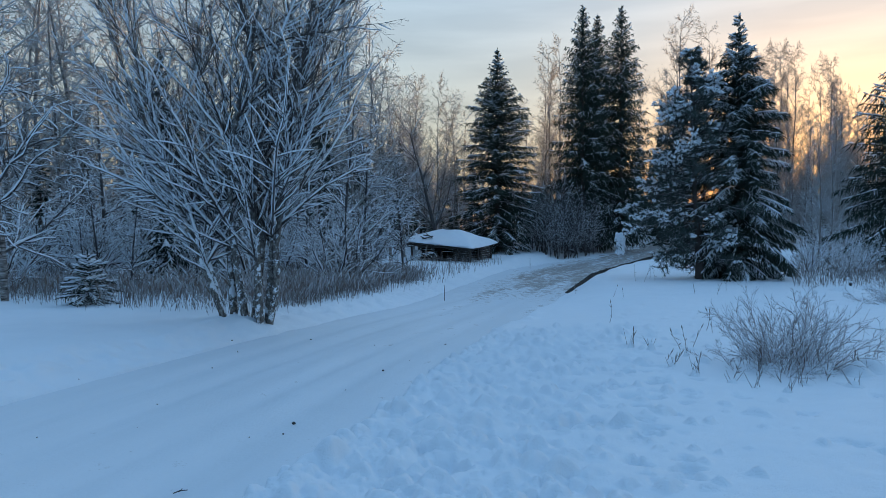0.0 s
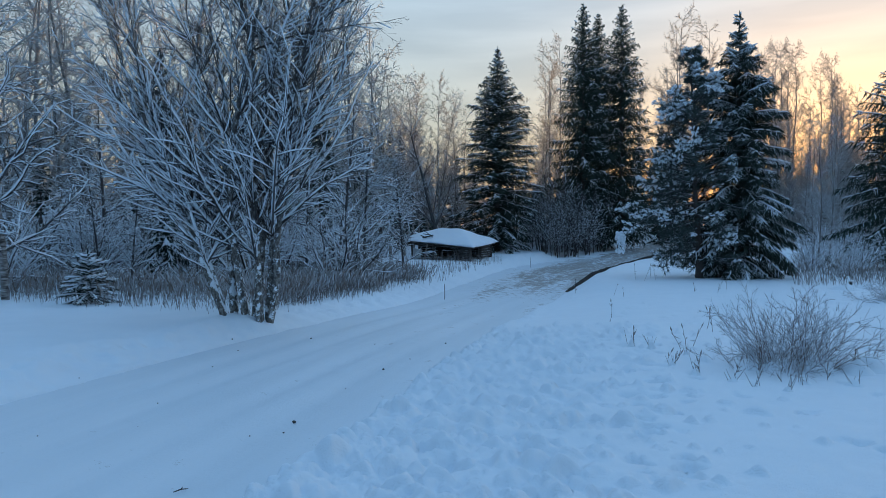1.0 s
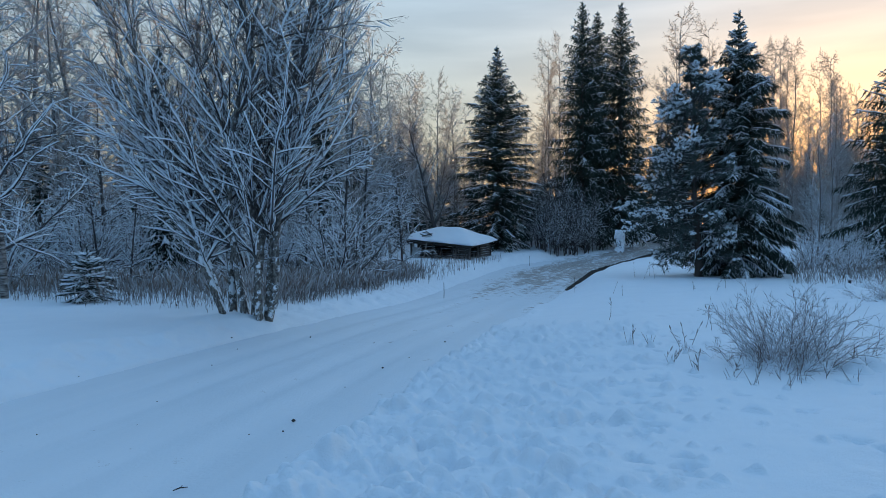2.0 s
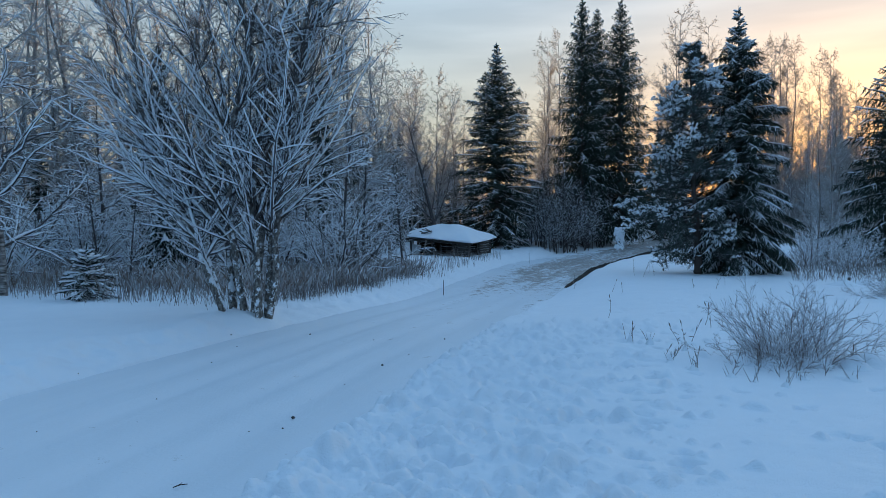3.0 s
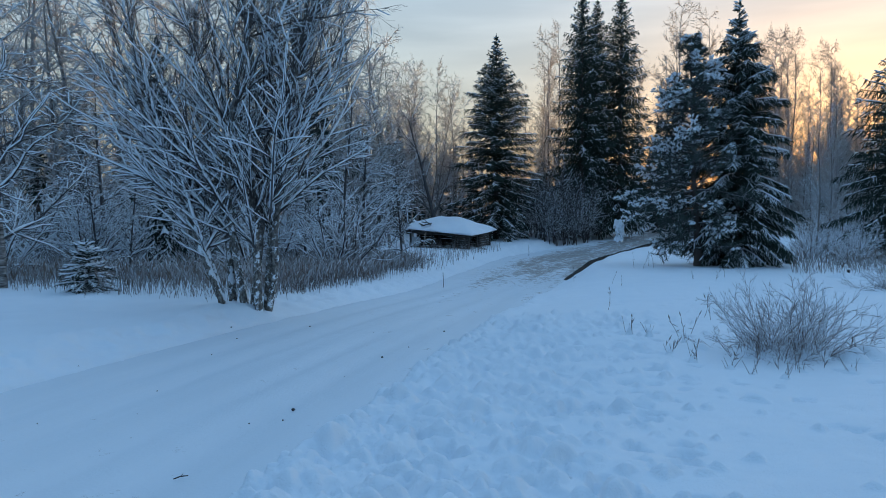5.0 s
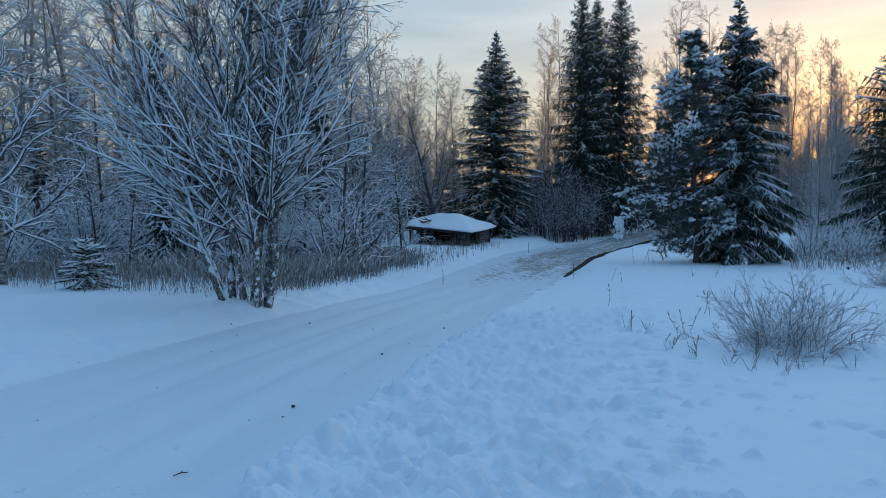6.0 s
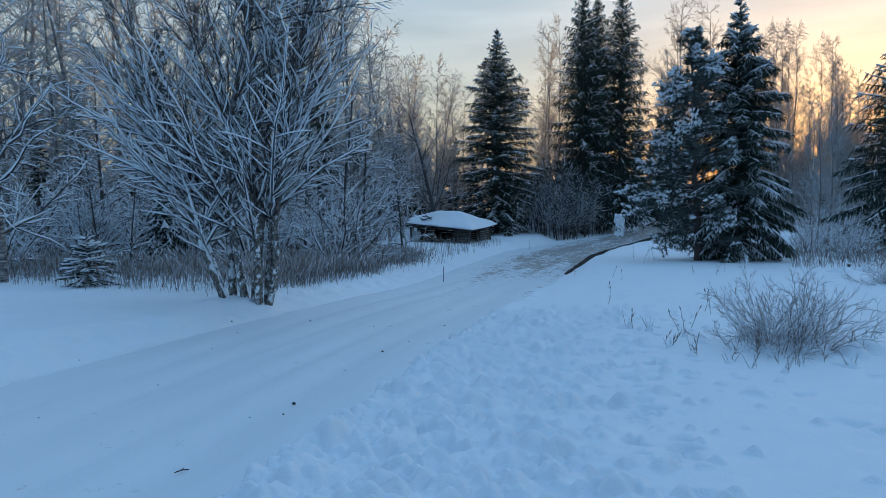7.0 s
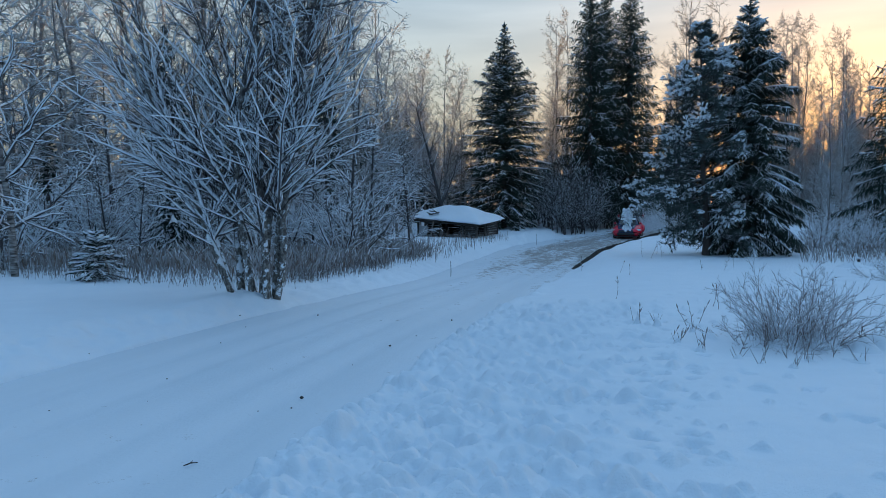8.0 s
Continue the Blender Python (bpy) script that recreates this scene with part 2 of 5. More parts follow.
def field(x, y, size, seed=0, octaves=3):
    """Smooth random relief, -1 to 1."""
    total, amp, norm = 0.0, 1.0, 0.0
    for o in range(octaves):
        u, v = x / size + 17.3 * o, y / size - 9.1 * o
        i, j = np.floor(u).astype(np.int64), np.floor(v).astype(np.int64)
        fu, fv = u - i, v - j
        fu, fv = fu * fu * (3 - 2 * fu), fv * fv * (3 - 2 * fv)
        n00, n10, n01, n11 = hashed(i, j, seed + o), hashed(i + 1, j, seed + o), hashed(i, j + 1, seed + o), hashed(i + 1, j + 1, seed + o)
        total = total + amp * (n00 * (1 - fu) * (1 - fv) + n10 * fu * (1 - fv) + n01 * (1 - fu) * fv + n11 * fu * fv)
        norm, amp, size = norm + amp, amp * 0.5, size * 0.5
    return total / norm * 2 - 1


# ---------------------------------------------------------------- the lie of the land
HALF = 2.0
EDGE_Y = [-60, 0, 5, 10, 15, 20, 30, 40, 50, 56, 68, 82, 110, 190, 320]
EDGE_X = [-17.4, -2.4, -1.15, 0.15, 1.5, 2.95, 5.7, 9.3, 14.3, 18.3, 26.5, 36, 47, 70, 110]
LAND_Y = [-80, 5, 12, 20, 30, 40, 50, 57, 65, 80, 150, 400, 3000]
LAND_Z = [0, 0, 0, -0.25, -0.5, -0.4, -0.1, 0.45, 1.1, 1.9, 2.4, 3, 3]


def smoothed(y, ys, zs, w):
    return sum(np.interp(y + o * w, ys, zs) for o in (-1, -0.5, 0, 0.5, 1)) / 5


def edge_x(y):
    return smoothed(y, EDGE_Y, EDGE_X, 3.5)


def road_z(y):
    return smoothed(y, LAND_Y, LAND_Z, 4)


def lean(y):
    return (edge_x(y + 0.5) - edge_x(y - 0.5))


def across(x, y):
    """Metres to the right of the road's middle."""
    s = lean(y)
    return (x - edge_x(y)) / np.sqrt(1 + s * s) + HALF


def extra(y):
    """How much further the road reaches to the left further on."""
    return np.interp(y, [20, 44, 75, 120], [0, 2.6, 2.6, 1.0])


def step(v, lo, hi):
    t = np.clip((v - lo) / (hi - lo), 0, 1)
    return t * t * (3 - 2 * t)


def land(x, y, fine=True):
    x, y = np.asarray(x, dtype=float), np.asarray(y, dtype=float)
    zr, u = road_z(y), across(x, y)
    wob = 0.18 * field(x, y, 1.6, 3)
    r, q = u - HALF + wob, -u - HALF - extra(y) + wob
    meadow = np.interp(y, [-80, 28, 52, 60, 3000], [0.14, 0.14, 0.25, 0.75, 3.2])
    right = zr + 0.10 * step(r, -0.25, 1.0) + (meadow - zr - 0.10) * step(r, 0.1, np.interp(y, [15, 28], [4.0, 1.2]))
    bank = np.interp(y, [0, 14, 25, 60], [0.26, 0.24, 0.30, 0.4])
    left = zr + bank * step(q, -0.3, 1.3) - 0.12 * step(q, 2.5, 6) * (y < 400) + np.maximum(0, -zr) * step(q, 1, 6)
    z = np.where(u > -1, right, left)
    z = z + 0.12 * np.exp(-((x + 3.82) ** 2 + (y - 13.3) ** 2) / 0.45)  # snow heaped round the alder
    off = np.minimum(step(np.maximum(r, q), -0.1, 0.6), 1)
    z = z + off * (0.05 * field(x, y, 3.0, 11) + 0.12 * field(x, y, 14.0, 5) * step(np.maximum(r, q), 1.5, 8))
    if fine:
        z = z + off * 0.012 * field(x, y, 0.5, 21)
        trod = step(r, -0.15, 0.15) * (1 - 0.75 * step(r, 1.2, 3.4) - 0.25 * step(r, 3.5, 8)) * (1 - step(y, 11, 14.5)) * step(y, -2, 1)
        z = z + trod * (0.048 * field(x * 0.7, y, 0.26, 31, 2) + 0.014 * field(x, y, 0.12, 41, 1)) + 0.035 * trod
        z = z + off * 0.014 * field(x * 0.6, y, 0.8, 37, 2)
        ridge = np.exp(-((r - 0.18) / 0.22) ** 2) * (1 - step(y, 14, 20))
        z = z + ridge * (0.06 + 0.09 * field(x, y, 0.32, 51, 2))
        plough = np.exp(-((q - 0.7) / 0.6) ** 2)
        z = z + plough * (0.10 * field(x, y, 0.5, 61, 3) + 0.045 * field(x, y, 0.18, 65, 2))
    return np.where((r < 0) & (q < 0), np.where(np.maximum(r, q) < -0.05, zr - 0.10, zr - 0.02), z)


def ground_at(x, y):
    return float(land(np.array([x]), np.array([y]), False)[0])


def prints(x, y, z):
    """Ploughed clods and small dents along the verge, and a few footprints on the meadow."""
    rng = np.random.RandomState(8)
    raised, dented = np.zeros_like(z), np.zeros_like(z)
    order = np.argsort(y)
    ys = y[order]
    for i in range(2700):
        kind = 1 if i < 300 else 0 if i < 2550 else 2
        py = 3.4 + 9.5 * rng.uniform() ** 1.2 if kind < 2 else rng.uniform(5, 20)
        px = edge_x(py) + (abs(rng.normal(0, 1.45)) - 0.10 if kind == 0 else rng.uniform(0.1, 3.0) if kind == 1 else rng.uniform(2, 10))
        r = (rng.uniform(0.025, 0.07) + 0.09 * rng.uniform() ** 5) if kind == 0 else rng.uniform(0.06, 0.13) if kind == 1 else 0.10
        a0, a1 = np.searchsorted(ys, (py - 2.2 * r, py + 2.2 * r))
        near = order[a0:a1]
        near = near[np.abs(x[near] - px) < 2.2 * r]
        if not len(near):
            continue
        turn, flat = rng.normal(0, 0.5), rng.uniform(0.55, 1.0)
        dx, dy = x[near] - px, y[near] - py
        a = (dx * math.cos(turn) - dy * math.sin(turn)) / r
        b = (dx * math.sin(turn) + dy * math.cos(turn)) / (r * flat)
        d = np.sqrt(a * a + b * b) * (1 + 0.25 * np.sin(3 * np.arctan2(b, a) + i))
        if kind == 0:
            raised[near] = np.maximum(raised[near], r * rng.uniform(0.5, 1.0) * np.clip(1 - d * d, 0, 1) ** 1.2)
        else:
            dented[near] = np.maximum(dented[near], r * rng.uniform(0.3, 0.7) * (1 - step(d, 0.4, 1.1)))
    return z + raised - dented


def build_ground():
    front = np.linspace(radians(-41), radians(41), 450)
    back = np.linspace(radians(41), radians(319), 40)[1:-1]
    az = np.concatenate([front, back])
    rad = [0.02, 0.4, 0.9, 1.5, 2.1, 2.7, 3.2]
    while rad[-1] < 4000:
        rad.append(rad[-1] * (1.005 if rad[-1] < 12 else 1.009 if rad[-1] < 32 else 1.014 if rad[-1] < 90 else 1.12))
    rad = np.array(rad)
    R, A = np.meshgrid(rad, az, indexing="ij")
    x, y = (R * np.sin(A)).ravel() + 0.05, (R * np.cos(A)).ravel()
    z = prints(x, y, land(x, y))
    nr, na = len(rad), len(az)
    i, j = np.meshgrid(np.arange(nr - 1), np.arange(na), indexing="ij")
    i, j = i.ravel(), j.ravel()
    k = (j + 1) % na
    quads = np.stack([i * na + j, i * na + k, (i + 1) * na + k, (i + 1) * na + j], axis=1)[:, ::-1]
    me = raw_mesh("ground", np.stack([x, y, z], axis=1), quads)
    me.materials.append(SNOW)
    tagged(new("ground", me), "snow covered meadow and verge with trampled footprints", "snowy ground", kind="structure")


def build_road():
    ys = [-60.0]
    while ys[-1] < 300:
        ys.append(ys[-1] + (0.10 if 2 < ys[-1] < 30 else 0.25 if 0 < ys[-1] < 75 else 2.0))
    ys, us = np.array(ys), np.linspace(-HALF - 0.3, HALF + 0.25, 61)
    Y, U = np.meshgrid(ys, us, indexing="ij")
    s = lean(Y)
    c = np.sqrt(1 + s * s)
    U = np.where(U < 0, U * (HALF + extra(Y)) / HALF, U)
    mid = edge_x(Y) - HALF * c
    X = mid + U / c
    Y2 = Y - U * s / c
    Z = road_z(Y)
    wobble = 0.10 * field(np.zeros_like(Y), Y, 9, 71, 2)
    for rut in (-1.15, -0.4, 0.55, 1.2):
        Z = Z - 0.032 * np.exp(-((U - rut - wobble) / 0.17) ** 2)
    Z = Z + 0.012 * field(U * 2.0, Y * 0.3, 0.6, 81, 3) + 0.006 * field(X, Y2, 0.2, 91, 2)
    Z = Z + step(Y, 18, 30) * 0.05 * field(X, Y2, 0.5, 95, 3)
    Z = Z - 0.16 * step(np.where(U < 0, -U - extra(Y), U), HALF - 0.02, HALF + 0.24)
    n, m = len(ys), len(us)
    i, j = np.meshgrid(np.arange(n - 1), np.arange(m - 1), indexing="ij")
    i, j = i.ravel(), j.ravel()
    quads = np.stack([i * m + j, i * m + j + 1, (i + 1) * m + j + 1, (i + 1) * m + j], axis=1)
    me = raw_mesh("road", np.stack([X, Y2, Z], axis=2).reshape(-1, 3), quads)
    uv = np.stack([np.broadcast_to(np.linspace(0, 1, m), (n, m)), Y / 10], axis=2).reshape(-1, 2)[quads.ravel()]
    me.uv_layers.new(name="along").data.foreach_set("uv", uv.astype(np.float32).ravel())
    me.materials.append(ROAD)
    tagged(new("road", me), "narrow road of packed snow worn to brown gravel uphill", "road", kind="structure")
    # raised dark strip along the meadow side
    rng = np.random.RandomState(12)
    ev = []
    ey = np.arange(27.0, 62.0, 0.12)
    for y in ey:
        sl = float(lean(y))
        cc = math.sqrt(1 + sl * sl)
        k = float(step(y, 28, 37)) * 0.8 + 0.2 * float(step(y, 27, 29))
        top = max(0.21, (ground_at(float(edge_x(y)) + 0.75, y) - float(road_z(y))) * 0.85) * k
        for du, dz in ((-0.40, -0.06), (-0.28, 0.05 * k), (-0.10, 0.66 * top), (0.05, 0.95 * top), (0.18, 0.6 * top - 0.08)):
            j1, j2 = rng.uniform(-0.06, 0.06, 2)
            ev.append((edge_x(y) + (du * (0.3 + 0.7 * k) + j1 * k) / cc, y - (du * (0.3 + 0.7 * k) + j1 * k) * sl / cc, float(road_z(y)) + dz + j2 * k * 0.7))
    q = [(i * 5 + j, i * 5 + j + 1, i * 5 + j + 6, i * 5 + j + 5) for i in range(len(ey) - 1) for j in range(4)]
    me = raw_mesh("road_edge", ev, q)
    me.materials.append(EDGE_DARK)
    tagged(new("road_edge", me), "dark raised strip along the edge of the road", "road edge", kind="structure")


build_ground()
build_road()


# ---------------------------------------------------------------- trees
def unit(v):
    return v / (math.sqrt(v[0] * v[0] + v[1] * v[1] + v[2] * v[2]) + 1e-9)


def aside(rng, d, degrees):
    """A direction that leaves d by that angle, to a random side."""
    o = np.cross(d, rng.normal(0, 1, 3))
    k = radians(degrees)
    return unit(d * math.cos(k) + unit(o) * math.sin(k))


def limb(rng, out, p, d, length, r, lev, spec):
    """A wandering limb with limbs of its own; spec: one row a level (steps, wander, lift, kids, angle, ratio, start, taper, least radius)."""
    steps, wander, lift, kids, angle, ratio, start, taper, _ = spec[lev]
    for i in range(steps):
        t = i / steps
        d = unit(d + rng.normal(0, wander, 3) + np.array((0, 0, lift)))
        q = p + d * (length / steps)
        ra, rb = r * (1 - taper * t), r * (1 - taper * (i + 1) / steps)
        out[lev].append((*p, *q, ra, rb))
        if lev + 1 < len(spec) and t + 1 / steps > start:
            share = kids / (steps * (1 - start))
            for _ in range(int(share + rng.uniform())):
                w = rng.uniform()
                own = length * ratio * (1 - 0.65 * t) * rng.uniform(0.6, 1.25)
                limb(rng, out, p + (q - p) * w, aside(rng, d, angle * rng.uniform(0.7, 1.3)), own,
                     max(spec[lev + 1][8], ra * rng.uniform(0.35, 0.55)), lev + 1, spec)
        p = q


def laid_snow(rng, segs, share, thick, least=0.25, fade=0.08, film=0.010):
    """Ridges of snow on limbs that don't stand too steep; it lies in runs with gaps."""
    out, lying, last, on = [], True, None, False
    for s in segs:
        x0, y0, z0, x1, y1, z1, ra, rb = s
        flat, run = math.hypot(x1 - x0, y1 - y0), math.dist((x0, y0, z0), (x1, y1, z1)) + 1e-6
        if last != (x0, y0, z0) or rng.uniform() < 0.35:
            lying = rng.uniform() < share * (0.35 + 0.65 * flat / run) * max(0.6 - 3 * fade, 1.2 - fade * z0)
        joined = last == (x0, y0, z0) and on
        last = (x1, y1, z1)
        on = flat / run >= least and lying
        if not on:
            if out and joined:
                out[-1] = (*out[-1][:7], out[-1][7] * 0.25)
            continue
        up = thick * rng.uniform(0.7, 1.2)
        k, k2 = min(up, 0.95 * ra + film), min(up, 0.95 * rb + film)
        out.append((x0, y0, z0 + ra * 0.85 + k * 0.5, x1, y1, z1 + rb * 0.85 + k2 * 0.5, k if joined else 0.25 * k, k2))
    return out


def spindle(out, p, q, r):
    m = p + (q - p) * 0.45
    out.append((*p, *m, r * 0.45, r))
    out.append((*m, *q, r, r * 0.12))


def prick(out, p, q, r):
    out.append((*p, *q, r, r * 0.25))


def lump(out, p, q, r):
    a, b = p + (q - p) * 0.3, p + (q - p) * 0.7
    out.append((*p, *a, r * 0.35, r))
    out.append((*a, *b, r, r * 0.9))
    out.append((*b, *q, r * 0.9, r * 0.25))


BIRCH_SPEC = ((12, 0.03, 0.03, 38, 46, 0.25, 0.20, 0.93, 0), (3, 0.10, 0.05, 7, 42, 0.42, 0.15, 0.8, 0.014), (2, 0.14, -0.10, 3.2, 40, 0.6, 0.1, 0.6, 0.010), (1, 0.2, -0.35, 0, 0, 0, 0, 0.6, 0.008))
FULL_SPEC = ((12, 0.03, 0.03, 44, 40, 0.24, 0.15, 0.93, 0), (3, 0.10, 0.06, 9, 40, 0.42, 0.1, 0.8, 0.014), (2, 0.14, -0.06, 3.6, 40, 0.6, 0.1, 0.6, 0.012), (1, 0.2, -0.3, 0, 0, 0, 0, 0.6, 0.009))
SHRUB_SPEC = ((5, 0.12, 0.06, 8, 38, 0.5, 0.1, 0.8, 0), (3, 0.14, 0.02, 4.5, 40, 0.5, 0.1, 0.75, 0.012), (2, 0.2, -0.03, 1.3, 40, 0.5, 0.1, 0.6, 0.009), (1, 0.2, -0.1, 0, 0, 0, 0, 0.6, 0.007))
SAPLING_SPEC = ((7, 0.05, 0.05, 16, 44, 0.34, 0.2, 0.8, 0), (3, 0.12, 0.04, 6, 40, 0.5, 0.1, 0.75, 0.010), (2, 0.16, 0.0, 2, 40, 0.5, 0.1, 0.6, 0.008), (1, 0.2, -0.1, 0, 0, 0, 0, 0.6, 0.006))
ALDER_SPEC = ((16, 0.075, 0.035, 25, 36, 0.42, 0.15, 0.93, 0), (9, 0.085, 0.03, 20, 34, 0.30, 0.10, 0.87, 0.009), (4, 0.09, 0.03, 7.0, 34, 0.5, 0.08, 0.75, 0.004), (1, 0.10, 0.02, 0, 0, 0, 0, 0.6, 0.0028))
CROWN_SPEC = ((6, 0.10, 0.05, 14, 40, 0.5, 0.25, 0.8, 0), (5, 0.11, 0.05, 9, 38, 0.42, 0.15, 0.8, 0.016), (3, 0.14, -0.02, 5, 40, 0.5, 0.1, 0.65, 0.011), (1, 0.2, -0.15, 0, 0, 0, 0, 0.6, 0.008))
LADEN_SPEC = ((10, 0.045, 0.04, 34, 62, 0.36, 0.10, 0.9, 0), (7, 0.15, -0.015, 11, 42, 0.36, 0.12, 0.8, 0.010), (3, 0.2, -0.04, 5, 40, 0.5, 0.1, 0.65, 0.007), (1, 0.2, -0.2, 0, 0, 0, 0, 0.6, 0.006))


def bare_tree(name, seed, spec, height, r, label, category, group, bark, twig, snowy, stems=((0, 0, 0, 0, 1),), thick=0.03, m=None, trunk_sides=7):
    """stems: x, y, lean in degrees, azimuth of the lean, share of the height."""
    rng = np.random.RandomState(seed)
    out = [[] for _ in spec]
    for sx, sy, ln, azi, share in stems:
        d = np.array((math.sin(radians(ln)) * math.sin(radians(azi)), math.sin(radians(ln)) * math.cos(radians(azi)), math.cos(radians(ln))))
        limb(rng, out, np.array((sx, sy, -0.25)), d, height * share, r * (0.6 + 0.4 * share), 0, spec)
    t = thing(name, label, category, group, m)
    if len(stems) in (1, 6) or len(stems) > 20:
        part("trunk", tubes("trunk", out[0], trunk_sides), bark, t)
    else:
        n = len(out[0]) // len(stems)
        for k in range(len(stems)):
            part("stem", tubes("stem", out[0][k * n:(k + 1) * n], trunk_sides), bark, t)
    part("crown", tubes("crown", [s for lv in out[1:] for s in lv], 3), twig, t)["kind"] = "stuff"
    if snowy:
        how = {"fade": 0.14, "film": 0.009} if spec is ALDER_SPEC else {}
        sn = laid_snow(rng, out[0], snowy, thick * 0.9, 0.36, **how) + laid_snow(rng, out[1], snowy, thick, **how) + laid_snow(rng, out[2], snowy * (0.75 if how else 1), thick * 0.6, **how)
        if sn:
            part("snow", tubes("snow", sn, 5 if thick > 0.036 else 3), TREE_SNOW, t, "snow lying along the branches")["kind"] = "stuff"
    return t


def conifer(name, seed, height, crown, label, group="", clear=0.03, gap=0.30, ring=7, droop=1.0, snowy=0.6, twig=0.30, hang=0.25, dense=1.0, power=0.85, m=None, ragged=0.25, fat=1.0, tip=0.25, fine=1, bend=0.13):
    """A spruce: whorls of drooping branches with side twigs of needles, and snow on them."""
    rng = np.random.RandomState(seed)
    t = thing(name, label, "spruce", group, m)
    trunk, needle, snow = [], [], []
    n = 12
    for i in range(n):
        trunk.append((0, 0, height * i / n - 0.2, 0, 0, height * (i + 1) / n - 0.2, 0.018 * height * (1 - i / n) * 0.8 + 0.02, 0.018 * height * (1 - (i + 1) / n) * 0.8 + 0.012))
    h = height * clear
    while h < height - 0.12:
        f = h / height
        count = max(4, int(ring * (1.1 - 0.45 * f) + rng.uniform(-0.5, 1)))
        turn = rng.uniform(0, 6.28)
        for b in range(count):
            az = turn + 6.283 * b / count + rng.normal(0, 0.22)
            reach = crown * (1 - f) ** power * rng.uniform(1 - ragged * 1.6, 1 + ragged * 0.5) * min(1.0, tip + 2.5 * (1 - f)) + 0.08
            if f < 0.10:
                reach *= 0.8
            pitch = (-0.12 + 0.62 * f) * droop + rng.normal(0, 0.10)
            d = np.array((math.cos(az) * math.cos(pitch), math.sin(az) * math.cos(pitch), math.sin(pitch)))
            side = np.array((-math.sin(az), math.cos(az), 0.0))
            p = np.array((0, 0, h + rng.uniform(-0.12, 0.12)))
            k = max(3, int(reach / 0.15 * dense))
            load = (rng.uniform(0.9, 1.4) if rng.uniform() < 0.5 else rng.uniform(0.05, 0.4)) * snowy
            for i in range(k):
                s = (i + 1) / k
                q = p + d * (reach / k)
                d = unit(d + np.array((0, 0, (-bend * (1.1 - f) if s < 0.72 else 0.23 - bend) * droop * 4 / k)))
                needle.append((*p, *q, (0.028 * (1 - s) + 0.016) * fat, (0.028 * (1 - s) + 0.012) * fat))
                wide = twig * (0.35 + 0.65 * math.sin(min(1, 0.25 + s * 0.7) * 2.5)) * min(1.0, 0.4 + reach)
                wide = min(wide * min(1.0, 0.25 + 2.4 * (1 - f)), 0.75 * reach + 0.06)
                for sg in (-1, 1, 0):
                    if sg == 0 and rng.uniform() < 0.35:
                        continue
                    o = unit(side * sg * rng.uniform(0.6, 1.1) + d * rng.uniform(0.4, 0.9) + np.array((0, 0, -hang * rng.uniform(0.4, 1.8) - (0.9 * hang if sg == 0 else 0))))
                    ln = wide * rng.uniform(0.7, 1.35)
                    a = p + (q - p) * rng.uniform()
                    spindle(needle, a, a + o * ln, (0.030 if fine == 1 else 0.021) * fat * rng.uniform(0.75, 1.3))
                    for _ in range(fine - 1):
                        a2 = a + o * ln * rng.uniform(0.1, 0.7)
                        o2 = unit(o + rng.normal(0, 0.45, 3) + np.array((0, 0, -0.15))) * ln * rng.uniform(0.35, 0.65)
                        prick(needle, a2, a2 + o2, 0.015 * fat)
                        if rng.uniform() < load * s * 0.55:
                            up = np.array((0, 0, 0.022 * fat))
                            prick(snow, a2 + up, a2 + o2 * 0.8 + up, 0.014 * min(fat, 1.3) * rng.uniform(0.7, 1.3))
                    if rng.uniform() < load * (0.35 + 0.75 * s) and sg != 0:
                        up = np.array((0, 0, 0.030 * fat))
                        spindle(snow, a + up, a + o * ln * rng.uniform(0.5, 0.9) + up, 0.020 * min(fat, 1.2) * rng.uniform(0.6, 1.4))
                if rng.uniform() < load * s * 1.1:
                    up = np.array((0, 0, 0.04 * fat))
                    lump(snow, p + up - d * 0.06, q + up + d * 0.08, 0.034 * min(fat, 1.2) * rng.uniform(0.6, 1.4))
                p = q
        h += gap * (1.15 - 0.62 * f) * rng.uniform(0.8, 1.2)
    spindle(needle, np.array((0, 0, height - 0.35)), np.array((0, 0, height + 0.12)), 0.035)
    part("trunk", tubes("trunk", trunk, 8), TRUNK, t)
    part("crown", tubes("crown", needle, 3), NEEDLE, t)["kind"] = "stuff"
    if snow:
        part("snow", tubes("snow", snow, 4), TREE_SNOW, t, "snow lying on the boughs")["kind"] = "stuff"
    return t


